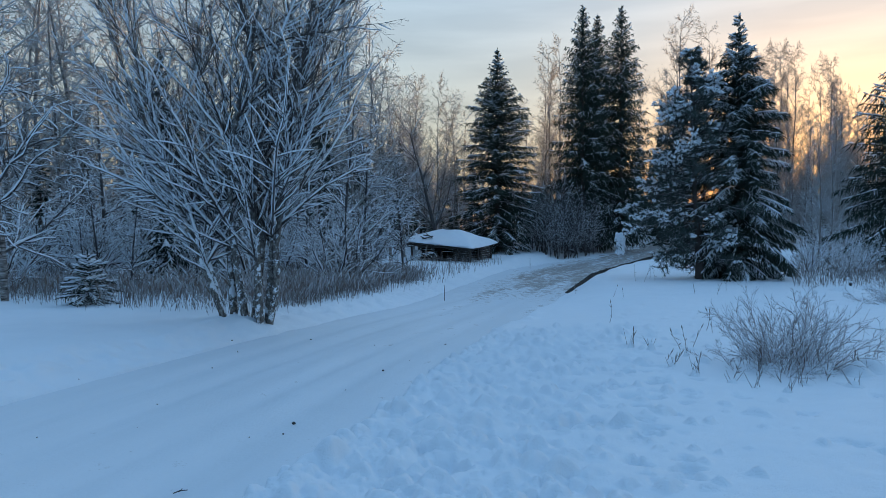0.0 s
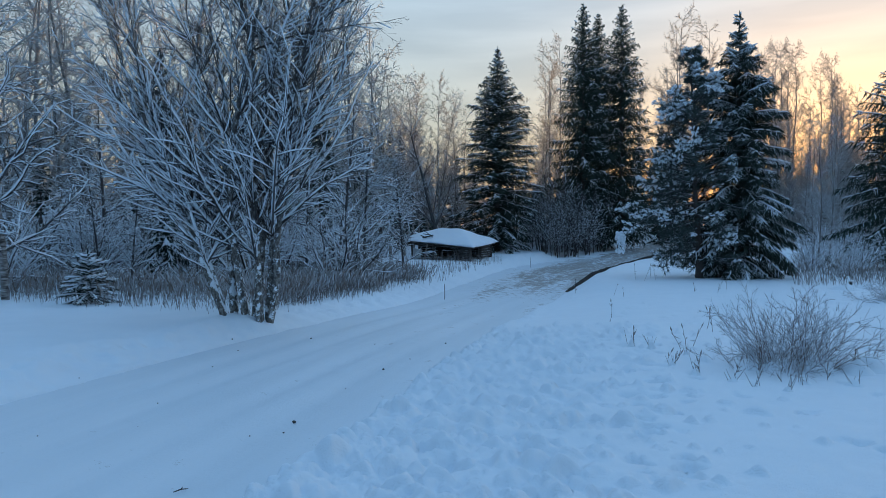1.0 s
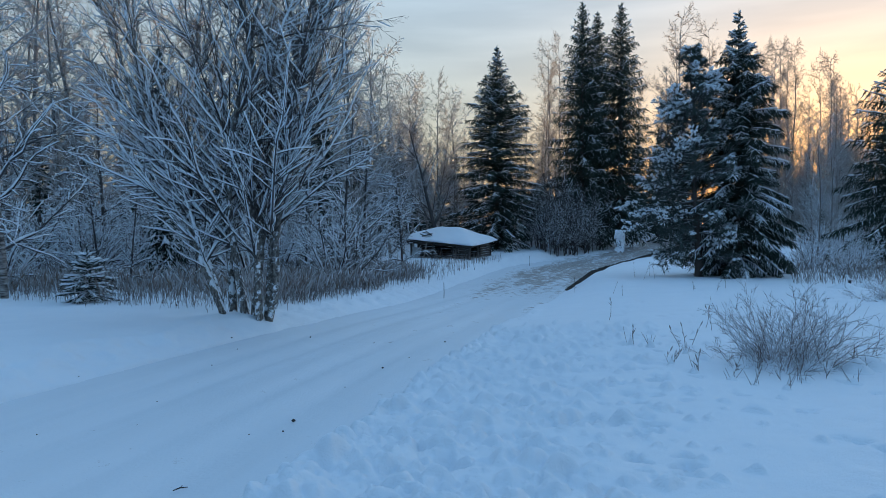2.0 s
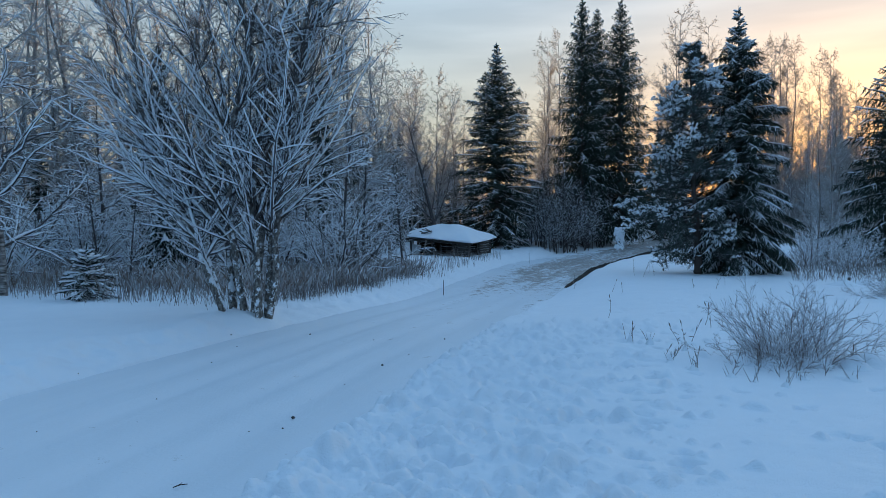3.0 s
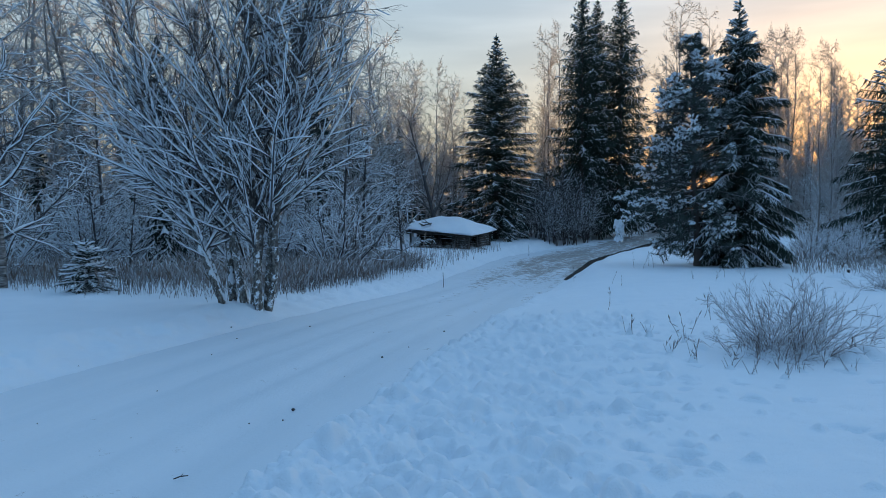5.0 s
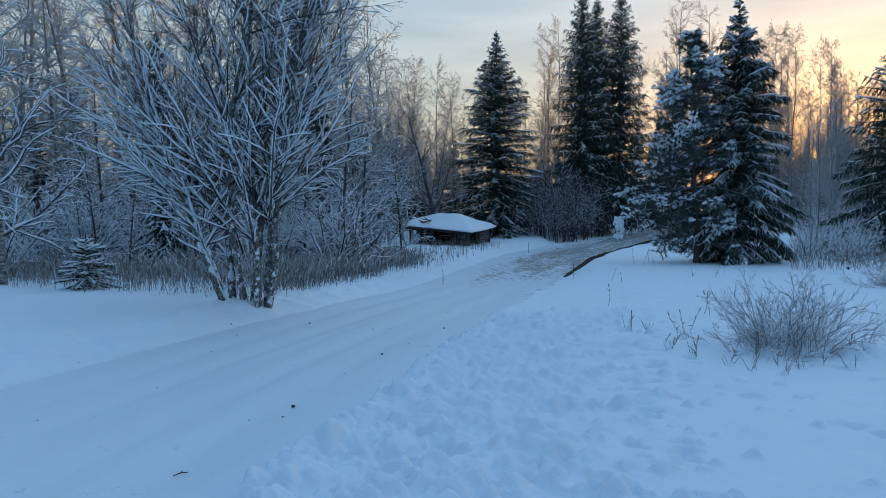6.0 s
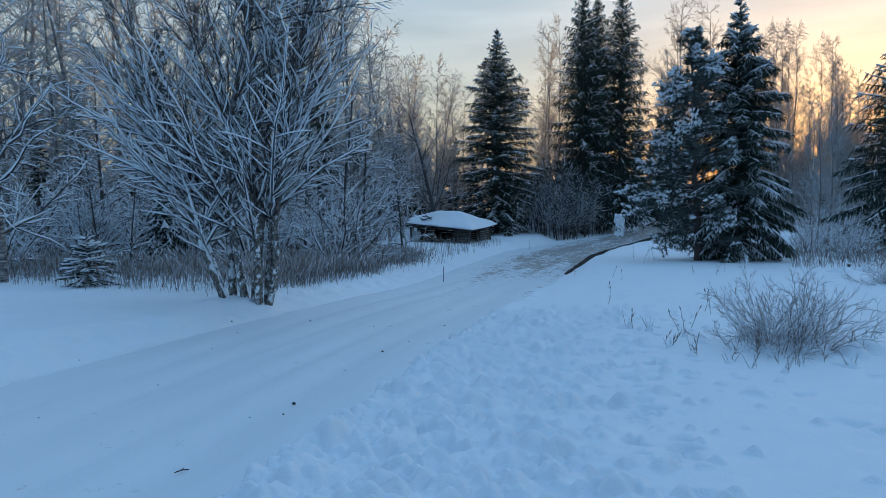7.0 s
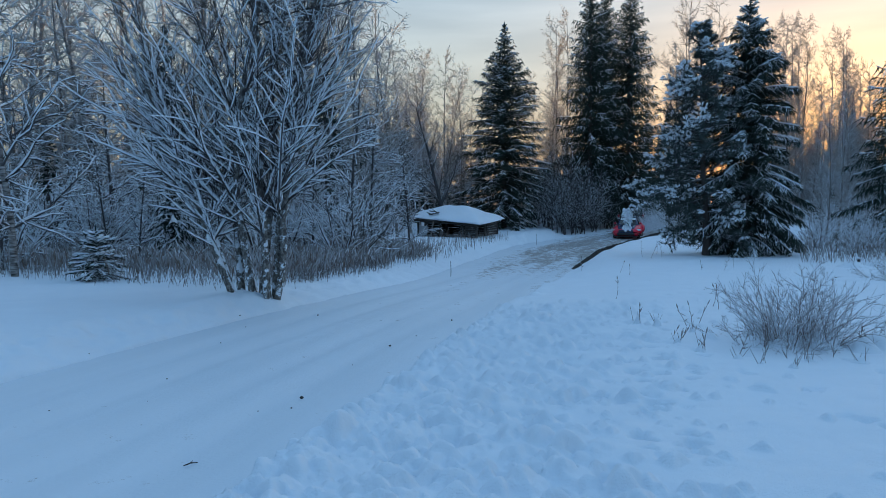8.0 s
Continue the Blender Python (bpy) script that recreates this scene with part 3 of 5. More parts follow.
def pine_tree(m):
    rng = np.random.RandomState(77)
    t = thing("pine_tree", "young pine with loaded snowy boughs beside the road", "pine tree", m=m)
    H = 8.9
    trunk = [(0.05 * math.sin(i), 0, H * i / 12 - 0.2, 0.05 * math.sin(i + 1), 0, H * (i + 1) / 12 - 0.2, 0.15 * (1 - i / 12) + 0.02, 0.15 * (1 - (i + 1) / 12) + 0.015) for i in range(12)]
    wood, needle, snow = [], [], []

    def tuft(p, d, big, load):
        for _ in range(14):
            o = unit(d + rng.normal(0, 0.6, 3))
            b = p - d * 0.12 * rng.uniform()
            prick(needle, b, b + o * 0.19 * big * rng.uniform(0.6, 1.2), 0.0075)
        if rng.uniform() < load * 0.9:
            o = unit(d + np.array((0, 0, -0.2)))
            c = p + np.array((0, 0, 0.05))
            for _ in range(6):
                w = c + rng.normal(0, 0.065, 3) * np.array((1, 1, 0.4))
                o2 = unit(o + rng.normal(0, 0.5, 3) * np.array((1, 1, 0.5)))
                lump(snow, w - o2 * 0.05, w + o2 * 0.10 * big, 0.023 * rng.uniform(0.5, 1.7))

    h = 0.9
    while h < H - 0.2:
        f = h / H
        for b in range(4 if f < 0.85 else 3):
            az = rng.uniform(0, 6.283)
            reach = (3.0 * (1 - f) ** 0.95 + 0.22) * rng.uniform(0.6, 1.2)
            load = 0.95 if rng.uniform() < 0.26 else 0.05
            pitch = -0.25 + 0.85 * f
            if f < 0.30:
                reach = min(reach, 1.55)
            fall = -0.05 if f < 0.35 else 0.03
            if 2.7 < h < 2.95 and b == 0:
                az, reach, load, pitch, fall = math.pi + 0.15, 3.48, 0.6, 0.24, -0.070
            d = np.array((math.cos(az) * math.cos(pitch), math.sin(az) * math.cos(pitch), math.sin(pitch)))
            p = np.array((0, 0, h))
            k = max(3, int(reach / 0.22))
            for i in range(k):
                s = (i + 1) / k
                d = unit(d + rng.normal(0, 0.02 if reach == 3.48 else 0.09, 3) + np.array((0, 0, fall)))
                q = p + d * reach / k
                wood.append((*p, *q, 0.03 * (1 - s) + 0.012, 0.03 * (1 - s) + 0.009))
                if s > 0.25:
                    for _ in range(3):
                        o = unit(aside(rng, d, 55) + np.array((0, 0, 0.12)))
                        e = q + o * rng.uniform(0.15, 0.55) * (1.25 - s * 0.5) * min(1, reach)
                        wood.append((*q, *e, 0.012, 0.007))
                        tuft(e, o, 1.0, load)
                        tuft(q + (e - q) * 0.55, o, 0.9, load * 0.5)
                p = q
            tuft(p, d, 1.2, load + 0.2)
            if reach == 3.48:
                for _ in range(130):
                    w = p + np.array((rng.normal(0.05, 0.075), rng.normal(0, 0.10), rng.uniform(-0.45, 0.3)))
                    lump(snow, w, w + np.array((rng.normal(0, 0.05), rng.normal(0, 0.05), -rng.uniform(0.06, 0.16))), rng.uniform(0.025, 0.055))
        h += 0.24 * (1.15 - 0.4 * f)
    tuft(np.array((0, 0, H - 0.25)), np.array((0, 0, 1.0)), 1.5, 0)
    part("trunk", tubes("trunk", trunk, 8), TRUNK, t)
    part("branchwork", tubes("branchwork", wood, 4), DARKTWIG, t)["kind"] = "stuff"
    part("crown", tubes("crown", needle, 3), PINE, t)["kind"] = "stuff"
    part("snow", tubes("snow", snow, 5), TREE_SNOW, t, "clumps of snow on the boughs")["kind"] = "stuff"
    return t


def at(x, y, turn=0.0, size=1.0, sink=0.0):
    return pose(x, y, ground_at(x, y) - sink, 0, 0, turn) @ Matrix.Scale(size, 4)


def build_trees():
    # the many-stemmed alder on the bank
    stems = []
    rng = np.random.RandomState(5)
    for sx, ln, azi, share in ((-0.34, 14, -84, 0.95), (-0.30, 8, -60, 1.05), (-0.26, 20, -95, 0.85), (-0.06, 4, -60, 1.12), (0.00, 10, -80, 0.95), (0.10, 6, 60, 1.1),
                               (0.34, 8, 88, 1.05), (0.38, 14, 96, 0.95), (0.28, 4, -70, 1.0)):
        stems.append((sx * 1.05, rng.uniform(-0.28, 0.28), ln, azi, share))
    bare_tree("alder_clump", 21, ALDER_SPEC, 9.2, 0.080, "bare many-stemmed alder with snow along its branches on the roadside bank", "tree", "", PATCHED, ALDER, 1.55, stems, 0.048, at(-3.82, 13.3), 9)
    # snow-laden birches near the left side of the view
    bare_tree("birch_tree", 31, LADEN_SPEC, 10.5, 0.10, "bare birch with long snow-laden branches", "birch tree", "roadside birches", BIRCH, ALDER, 0.95, thick=0.045, m=at(-11.25, 17.5))
    bare_tree("birch_tree", 32, LADEN_SPEC, 8.2, 0.085, "young birch bent with snow-laden branches", "birch tree", "roadside birches", ALDER, ALDER, 0.95, thick=0.04, m=at(-3.85, 27))
    laden = bare_tree("birch_tree", 33, LADEN_SPEC, 7.4, 0.08, "young birch bent with snow-laden branches", "birch tree", "roadside birches", ALDER, ALDER, 0.95, thick=0.04, m=at(-11.81, 24))
    bare_tree("birch_tree", 34, LADEN_SPEC, 7.0, 0.08, "young birch bent with snow-laden branches", "birch tree", "roadside birches", ALDER, ALDER, 0.95, thick=0.04, m=at(-3.57, 31))
    bare_tree("alder_tree", 35, CROWN_SPEC, 9.6, 0.17, "bare dark alder with a rounded crown behind the shed", "tree", "", ALDER, DARKTWIG, 0.5, thick=0.03, m=at(-0.08, 50))
    # spruces
    conifer("spruce_tree", 41, 10.4, 2.75, "broad dark spruce with snow on its drooping boughs", m=at(11.65, 27), gap=0.44, ring=10, snowy=1.0, dense=2.1, twig=0.42, fat=0.85, fine=4, hang=0.7, power=0.6, droop=1.0, bend=0.24)
    conifer("spruce_tree", 42, 16.3, 4.3, "dense dark spruce dusted with snow behind the shed", m=at(4.37, 55), gap=0.42, ring=10, snowy=0.55, dense=0.95, twig=0.55, fat=1.2, hang=0.5, power=0.55, droop=0.9, fine=2)
    tall = conifer("spruce_tree", 43, 21.0, 3.5, "tall slender spruce with hanging twigs", "tall roadside spruces", m=at(12.02, 59), gap=0.55, ring=8, snowy=0.35, dense=0.8, twig=0.65, hang=1.0, fat=1.4, tip=0.5, power=0.5, droop=1.05, clear=0.06, fine=2)
    copy_thing(tall, at(15.61, 60, 140, 1.02))
    copy_thing(tall, at(14.20, 63, 250, 1.0))
    conifer("spruce_tree", 44, 11.5, 3.7, "large drooping spruce with sparse frosted boughs", m=at(21.90, 33), gap=0.42, ring=7, snowy=0.45, dense=0.9, twig=0.5, hang=0.9, fat=1.1, power=0.8, droop=1.35, fine=2)
    conifer("spruce_sapling", 45, 1.25, 0.74, "small snow-covered spruce sapling among dry weeds", m=at(-8.60, 16.5), gap=0.13, ring=9, snowy=8.0, dense=1.6, twig=0.16, fat=0.62, droop=0.9, fine=2)
    conifer("spruce_sapling", 46, 3.0, 1.15, "young spruce bowed under thick snow in the brush", m=at(-8.95, 22), gap=0.30, ring=7, snowy=4.0, dense=1.4, twig=0.3, fat=1.0, droop=1.5, hang=0.8, bend=0.3, fine=2)
    pine_tree(at(9.98, 26.6, 0) @ pose(0, 0, 0, 0, -2.3, 0))

    for x, y, turn, size in ((-9.4, 20.5, 80, 0.5), (-7.6, 21, 200, 0.42), (-13.2, 20, 30, 0.6), (-10.8, 21.5, 300, 0.55), (-6.4, 23, 140, 0.6), (-5.0, 25, 20, 0.7), (-1.9, 33, 250, 0.8)):
        copy_thing(laden, at(x, y, turn, size))

    # woods behind: a few kinds, each repeated
    woods = "trees of the wood"
    kinds = [bare_tree("birch_tree", 50 + i, BIRCH_SPEC if i < 3 else FULL_SPEC, 15.0, 0.11, "slender bare birch covered with rime", "birch tree", woods, BIRCH, RIME, 0.85 if i < 3 else 0, thick=0.030, m=at(*p), trunk_sides=6)
             for i, p in enumerate(((-3.20, 42), (-6.31, 34), (-18.37, 30), (34.74, 70)))]
    bushes = [bare_tree("bare_shrub", 60 + i, SHRUB_SPEC, 4.2, 0.045, "bare shrub bowed with snow and rime", "shrub", "shrubs of the wood", ALDER, RIME if i == 0 else DARKTWIG, 0.9 if i == 0 else 0.35,
                        [(0.1 * k, 0.08 * (k % 3), 8 + 7 * k, 67 * k, 0.75 + 0.05 * (k % 4)) for k in range(6)], thick=0.042, m=at(*p), trunk_sides=4)
              for i, p in enumerate(((-11.06, 25), (-3.85, 36)))]
    saplings = bare_tree("sapling_clump", 64, SAPLING_SPEC, 5.6, 0.04, "clump of thin bare saplings powdered with snow", "saplings", "saplings under the spruces", ALDER, ALDER, 0.5,
                         [(0.35 * math.cos(2.4 * k) * (k % 3), 0.35 * math.sin(2.4 * k) * (k % 3), 3 + 2 * k, 80 * k, 0.6 + 0.08 * (k % 5)) for k in range(5)], thick=0.022, m=at(8.0, 54), trunk_sides=5)
    dark = conifer("spruce_tree", 70, 9.0, 1.9, "young forest spruce powdered with snow", woods, m=at(-11.16, 27), gap=0.6, ring=5, snowy=0.6, dense=0.45, twig=0.5, fat=2.0, hang=0.4)
    rng = np.random.RandomState(9)
    for i in range(30):
        far = 27 + 42 * (i / 30) ** 1.1
        s = -0.72 + 0.70 * ((i * 0.618) % 1.0) + rng.uniform(-0.01, 0.01)
        if far < 54 and s > -0.08:
            s -= 0.35
        copy_thing(kinds[rng.randint(3)], at(s * far, far, rng.uniform(0, 360), rng.uniform(0.75, 1.12)))
    for i in range(30):
        far = 23 + 30 * (i / 30)
        s = -0.70 + 0.62 * ((i * 0.618 + 0.3) % 1.0)
        copy_thing(bushes[i % 2], at(s * far, far, rng.uniform(0, 360), rng.uniform(0.7, 1.15)))
    for i in range(26):
        far = 20.5 + 22 * (i / 26)
        s = -0.70 + 0.56 * ((i * 0.618 + 0.1) % 1.0)
        copy_thing(bushes[0], at(s * far, far, rng.uniform(0, 360), rng.uniform(0.55, 1.25)))
    for i in range(16):
        far = 28 + 42 * (i / 16)
        s = -0.70 + 0.66 * ((i * 0.618 + 0.55) % 1.0)
        if far < 52 and s > -0.09:
            s -= 0.3
        copy_thing(dark, at(s * far, far, rng.uniform(0, 360), rng.uniform(0.5, 1.15)))
    for i, (x, y, z) in enumerate(((-16.46, 26, 1.1), (-18.21, 31, 1.2), (-19.80, 36, 1.25), (-14.87, 29, 1.05), (-17.91, 38, 1.3), (-14.19, 33, 1.15), (-15.76, 41, 1.3), (-10.41, 30, 1.1), (-10.26, 36, 1.2), (-9.25, 40, 1.2), (-7.23, 45, 1.15), (-5.33, 48, 1.2), (-2.97, 52, 1.0), (-5.01, 38, 1.05))):
        copy_thing(kinds[i % 3], at(x, y, rng.uniform(0, 360), z))
    for x, y, z in ((30.40, 66, 1.2), (37.61, 78, 1.5), (36.27, 72, 1.35), (37.17, 70, 1.05), (42.36, 74, 1.05), (46.66, 76, 1.0), (51.90, 82, 1.2), (22.85, 70, 1.15), (10.44, 66, 1.1)):
        copy_thing(kinds[3], at(x, y, rng.uniform(0, 360), z))
    for x, y, z in ((20.83, 66, 1.2), (23.55, 70, 1.3), (22.85, 64, 1.0), (21.09, 74, 1.2)):
        copy_thing(dark, at(x, y, rng.uniform(0, 360), z))
    for x, y, z in ((50.59, 86, 1.2), (48.52, 80, 1.1), (56.07, 90, 1.25), (50.02, 78, 1.05)):
        copy_thing(kinds[3], at(x, y, rng.uniform(0, 360), z))
    for i, (x, y, z) in enumerate(((-2.41, 56, 0.95), (-1.34, 60, 0.85), (-0.22, 54, 0.92), (0.86, 58, 0.85), (2.08, 66, 0.8), (-2.20, 68, 1.05))):
        copy_thing(kinds[(1, 0, 3)[i % 3]], at(x, y, rng.uniform(0, 360), z))
    for i in range(24):
        far = 56 + 30 * ((i * 0.382) % 1.0)
        s = -0.19 + 0.27 * (i / 24)
        copy_thing(kinds[(0, 3, 1, 2)[i % 4]] if i % 3 else dark, at(s * far, far, rng.uniform(0, 360), rng.uniform(0.62, 0.95)))
    for i in range(12):
        far = 62 + 22 * ((i * 0.618) % 1.0)
        copy_thing(dark, at((-0.20 + 0.022 * i) * far, far, rng.uniform(0, 360), rng.uniform(0.75, 1.15)))
    for x, y, z in ((52.5, 100, 1.25), (54.8, 103, 1.5), (57.2, 98, 1.35), (60.3, 101, 1.6), (50.2, 104, 1.3), (62.5, 106, 1.5)):
        copy_thing(dark, at(x, y, rng.uniform(0, 360), z))
    # lit birches beyond the road and the meadow: x, y, size
    for x, y, z in ((10.21, 70, 1.15), (12.32, 74, 1.25), (25.23, 75, 1.35), (25.71, 72, 1.42), (30.22, 80, 1.45), (35.01, 74, 1.25), (42.19, 82, 1.4), (41.31, 76, 1.15),
                    (46.79, 80, 1.05), (52.89, 85, 1.0), (60.68, 95, 1.2), (32.67, 62, 0.75), (32.96, 58, 0.8), (26.48, 85, 1.1), (38.06, 66, 0.95), (8.41, 72, 0.85), (14.98, 80, 1.0), (44.5, 79, 1.25), (49.0, 82, 1.1), (39.5, 71, 1.15), (34.2, 69, 1.2), (47.5, 72, 0.85), (54.0, 84, 0.95),
                    (36.0, 82, 1.3), (40.5, 86, 1.35), (45.0, 88, 1.3), (51.0, 90, 1.2), (11.2, 78, 1.1), (23.0, 82, 1.2), (28.0, 78, 1.2)):
        copy_thing(kinds[3], at(x, y, rng.uniform(0, 360), z * 1.12))
    for x, y, z in ((18.70, 34, 0.5), (22.67, 40, 0.6), (23.91, 44, 0.6)):
        copy_thing(kinds[1], at(x, y, rng.uniform(0, 360), z))
    for x, y, z in ((8.17, 56, 0.9), (9.66, 58, 1.0), (10.67, 57, 0.95), (12.06, 58, 1.0), (7.50, 58, 0.8), (10.74, 60, 1.3), (17.82, 64, 1.0), (21.74, 40, 0.7), (24.22, 42, 0.7), (21.95, 36, 0.7), (28.47, 48, 0.9), (16.6, 28, 0.4), (15.4, 26.5, 0.32), (18.2, 30, 0.5), (19.5, 31.5, 0.5), (17.3, 32, 0.55), (22.0, 46, 0.8), (25.5, 45, 0.8)):
        copy_thing(bushes[x > 10 and y > 50 or 0], at(x, y, rng.uniform(0, 360), z * (1.25 if y > 50 else 1.0)))
    for x, y, z in ((7.56, 55, 1.5), (8.23, 54, 1.3), (9.28, 56, 1.6), (9.93, 55, 1.4), (11.14, 57, 1.5), (12.40, 58, 1.3), (8.75, 60, 1.8), (10.41, 61, 1.9), (11.48, 60, 1.7), (7.13, 57, 1.3), (13.47, 58.5, 1.2), (9.0, 53.5, 1.1), (9.6, 53.8, 1.3), (10.4, 54.4, 1.2), (11.6, 55.6, 1.3)):
        copy_thing(saplings, at(x, y, rng.uniform(0, 360), z * 0.8))
    for x, y, z in ((42.11, 72, 0.9), (36.69, 66, 0.5), (39.91, 74, 0.6), (43.26, 70, 0.75), (24.26, 80, 0.9), (7.21, 75, 0.9), (-36.98, 60, 1.3), (-35.76, 66, 1.4), (-28.46, 62, 1.3), (-24.83, 66, 1.4), (-18.18, 62, 1.2), (-14.44, 66, 1.3), (-9.45, 62, 1.1), (-5.30, 68, 1.2), (-2.00, 62, 0.8), (0.87, 66, 0.9)):
        copy_thing(dark, at(x, y, rng.uniform(0, 360), z))


def build_woods_and_screen():
    """Distant woods, plus unseen added trees behind the camera that block low sky light."""
    rng = np.random.RandomState(15)
    v, f = [], []
    for i in range(2000):
        # trees past the first 900 thicken the sunward woods and block the low sun
        az = rng.uniform(0, 6.283) if i < 900 else rng.uniform(0.1, 0.95) if i < 1750 else rng.uniform(0.38, 0.72)
        far = rng.uniform(105, 330) if i < 900 else rng.uniform(190, 420)
        # unseen trees behind the view, drawn in close to darken slopes facing the camera
        if math.cos(az) < -0.1:
            far = 28 + (far - 105) * 0.3
        x, y = far * math.sin(az), far * math.cos(az)
        if abs(x - float(edge_x(y))) < 6:
            continue
        h = rng.uniform(6, 11) * (0.75 if far < 160 else 1.3) if i < 900 else rng.uniform(10, 17) if i < 1750 else rng.uniform(4, 8)
        g = float(road_z(y)) - 0.5
        for k in range(5):
            b, r = g + h * (0.03 + 0.18 * k), h * 0.16 * (1 - k / 5.6)
            n0 = len(v)
            for q in range(9):
                w = 6.283 * q / 9
                rr = r * rng.uniform(0.5, 1.2)
                v.append((x + rr * math.cos(w), y + rr * math.sin(w), b - rng.uniform(0, 0.06) * h))
            v.append((x, y, b + h * 0.27))
            f += [(n0 + q, n0 + (q + 1) % 9, n0 + 9) for q in range(9)]
    me = raw_mesh("far_woods_and_screen", v, f, False)
    me.materials.append(NEEDLE)
    tagged(new("far_woods_and_screen", me), "distant dark conifer woods, with unseen trees behind the view added to block sky light", "woods", kind="stuff")


def build_birch_wood():
    """Rimed birches and brush too far off to be told apart."""
    rng = np.random.RandomState(16)
    segs = []
    for i in range(420):
        az = rng.uniform(-0.72, 0.72) if i < 280 else rng.uniform(0.27, 0.70)
        far = rng.uniform(66, 150)
        x, y = far * math.sin(az), far * math.cos(az)
        if abs(float(across(x, y))) < 6 or (az < -0.01 and far < 60):
            continue
        g, h = float(road_z(y)), (rng.uniform(5, 15) * (1.0 if az < -0.03 else 0.72) if az < 0.27 else rng.uniform(5, 12))
        lx, ly = rng.normal(0, 0.02, 2)
        segs.append((x, y, g - 0.3, x + lx * h, y + ly * h, g + h, 0.09, 0.02))
        for k in range(22):
            f = rng.uniform(0.15, 0.98)
            w, ln = rng.uniform(0, 6.283), h * 0.17 * (1.1 - f) ** 0.5 * rng.uniform(0.6, 1.3)
            p = np.array((x + lx * h * f, y + ly * h * f, g + h * f))
            q = p + np.array((math.cos(w) * ln * 0.65, math.sin(w) * ln * 0.65, ln * 0.8))
            e = q + np.array((math.cos(w) * ln * 0.3, math.sin(w) * ln * 0.3, -ln * 0.25)) + rng.normal(0, 0.15, 3)
            segs.append((*p, *q, 0.036, 0.026))
            segs.append((*q, *e, 0.026, 0.014))
            for _ in range(2):
                m2 = p + (q - p) * rng.uniform(0.3, 1)
                segs.append((*m2, *(m2 + rng.normal(0, 0.3, 3) * ln + np.array((0, 0, 0.2 * ln))), 0.018, 0.01))
    me = tubes("birch_wood", segs, 3)
    me.materials.append(RIME)
    tagged(new("birch_wood", me), "distant rimed birch wood and brush", "woods", kind="stuff")


def build_weeds():
    rng = np.random.RandomState(18)
    segs, heads = [], []
    n = 0
    while n < 9000:
        y = rng.uniform(13.4, 31)
        x = rng.uniform(-17, 2.5)
        near = 13.6 + 0.42 * max(0.0, -4.2 - x)
        q = -float(across(x, y)) - HALF - float(extra(y))
        dense = float(step(q, 0.8, 1.9)) * float(step(y, near, near + 1.6)) * (1.0 if x > -4.6 else 0.45) * (0.35 + 0.65 * float(step(field(np.array([x]), np.array([y]), 1.6, 5, 2)[0], -0.5, 0.2)))
        if rng.uniform() > dense or x < -0.70 * y:
            continue
        n += 1
        z, h = ground_at(x, y), rng.uniform(0.2, 0.62)
        ax, ay = rng.normal(0, 0.32, 2) * h
        segs.append((x, y, z - 0.05, x + ax * 0.4, y + ay * 0.4, z + h * 0.6, 0.005, 0.004))
        segs.append((x + ax * 0.4, y + ay * 0.4, z + h * 0.6, x + ax, y + ay, z + h, 0.004, 0.002))
        if rng.uniform() < 0.85:
            spindle(heads, np.array((x + ax, y + ay, z + h - 0.06)), np.array((x + ax * 1.5, y + ay * 1.5, z + h + 0.13)), 0.022)
    for _ in range(3600):
        y = rng.uniform(22.5, 52)
        x = y * rng.uniform(0.515, 0.72)
        z, h = ground_at(x, y), 0.15 + 0.6 * rng.uniform() ** 2
        ax, ay = rng.normal(0, 0.35, 2) * h
        segs.append((x, y, z - 0.05, x + ax, y + ay, z + h, 0.006, 0.003))
        if rng.uniform() < 0.15:
            spindle(heads, np.array((x + ax, y + ay, z + h - 0.06)), np.array((x + ax * 1.5, y + ay * 1.5, z + h + 0.13)), 0.025)
    for _ in range(500):
        y = rng.uniform(28, 46)
        x = float(edge_x(y)) - (2 * HALF + float(extra(y)) + rng.uniform(0.6, 4)) * math.sqrt(1 + float(lean(y)) ** 2)
        z, h = ground_at(x, y), rng.uniform(0.2, 0.75)
        ax, ay = rng.normal(0, 0.15, 2) * h
        segs.append((x, y, z - 0.05, x + ax, y + ay, z + h, 0.008, 0.004))
    t = thing("dry_weeds", "frosted dry brown weeds standing through the snow", "weeds", kind="stuff")
    part("stalks", tubes("stalks", segs, 3), WEED, t)
    part("seed_heads", tubes("seed_heads", heads, 4), HEADS, t)


build_trees()
build_woods_and_screen()
build_birch_wood()
build_weeds()


# ---------------------------------------------------------------- the old shed
def box(bm, x0, x1, y0, y1, z0, z1, m=None):
    r = bmesh.ops.create_cube(bm, size=1)
    bmesh.ops.scale(bm, vec=(x1 - x0, y1 - y0, z1 - z0), verts=r["verts"])
    bmesh.ops.translate(bm, vec=((x0 + x1) / 2, (y0 + y1) / 2, (z0 + z1) / 2), verts=r["verts"])
    if m is not None:
        bmesh.ops.transform(bm, matrix=m, verts=r["verts"])
    return r["verts"]


def beam(x0, x1, y0, y1, z0, z1, bevel=0.015, m=None):
    bm = bmesh.new()
    box(bm, x0, x1, y0, y1, z0, z1, m)
    if bevel:
        bmesh.ops.bevel(bm, geom=bm.edges[:], offset=bevel, segments=1, affect="EDGES")
    return bm


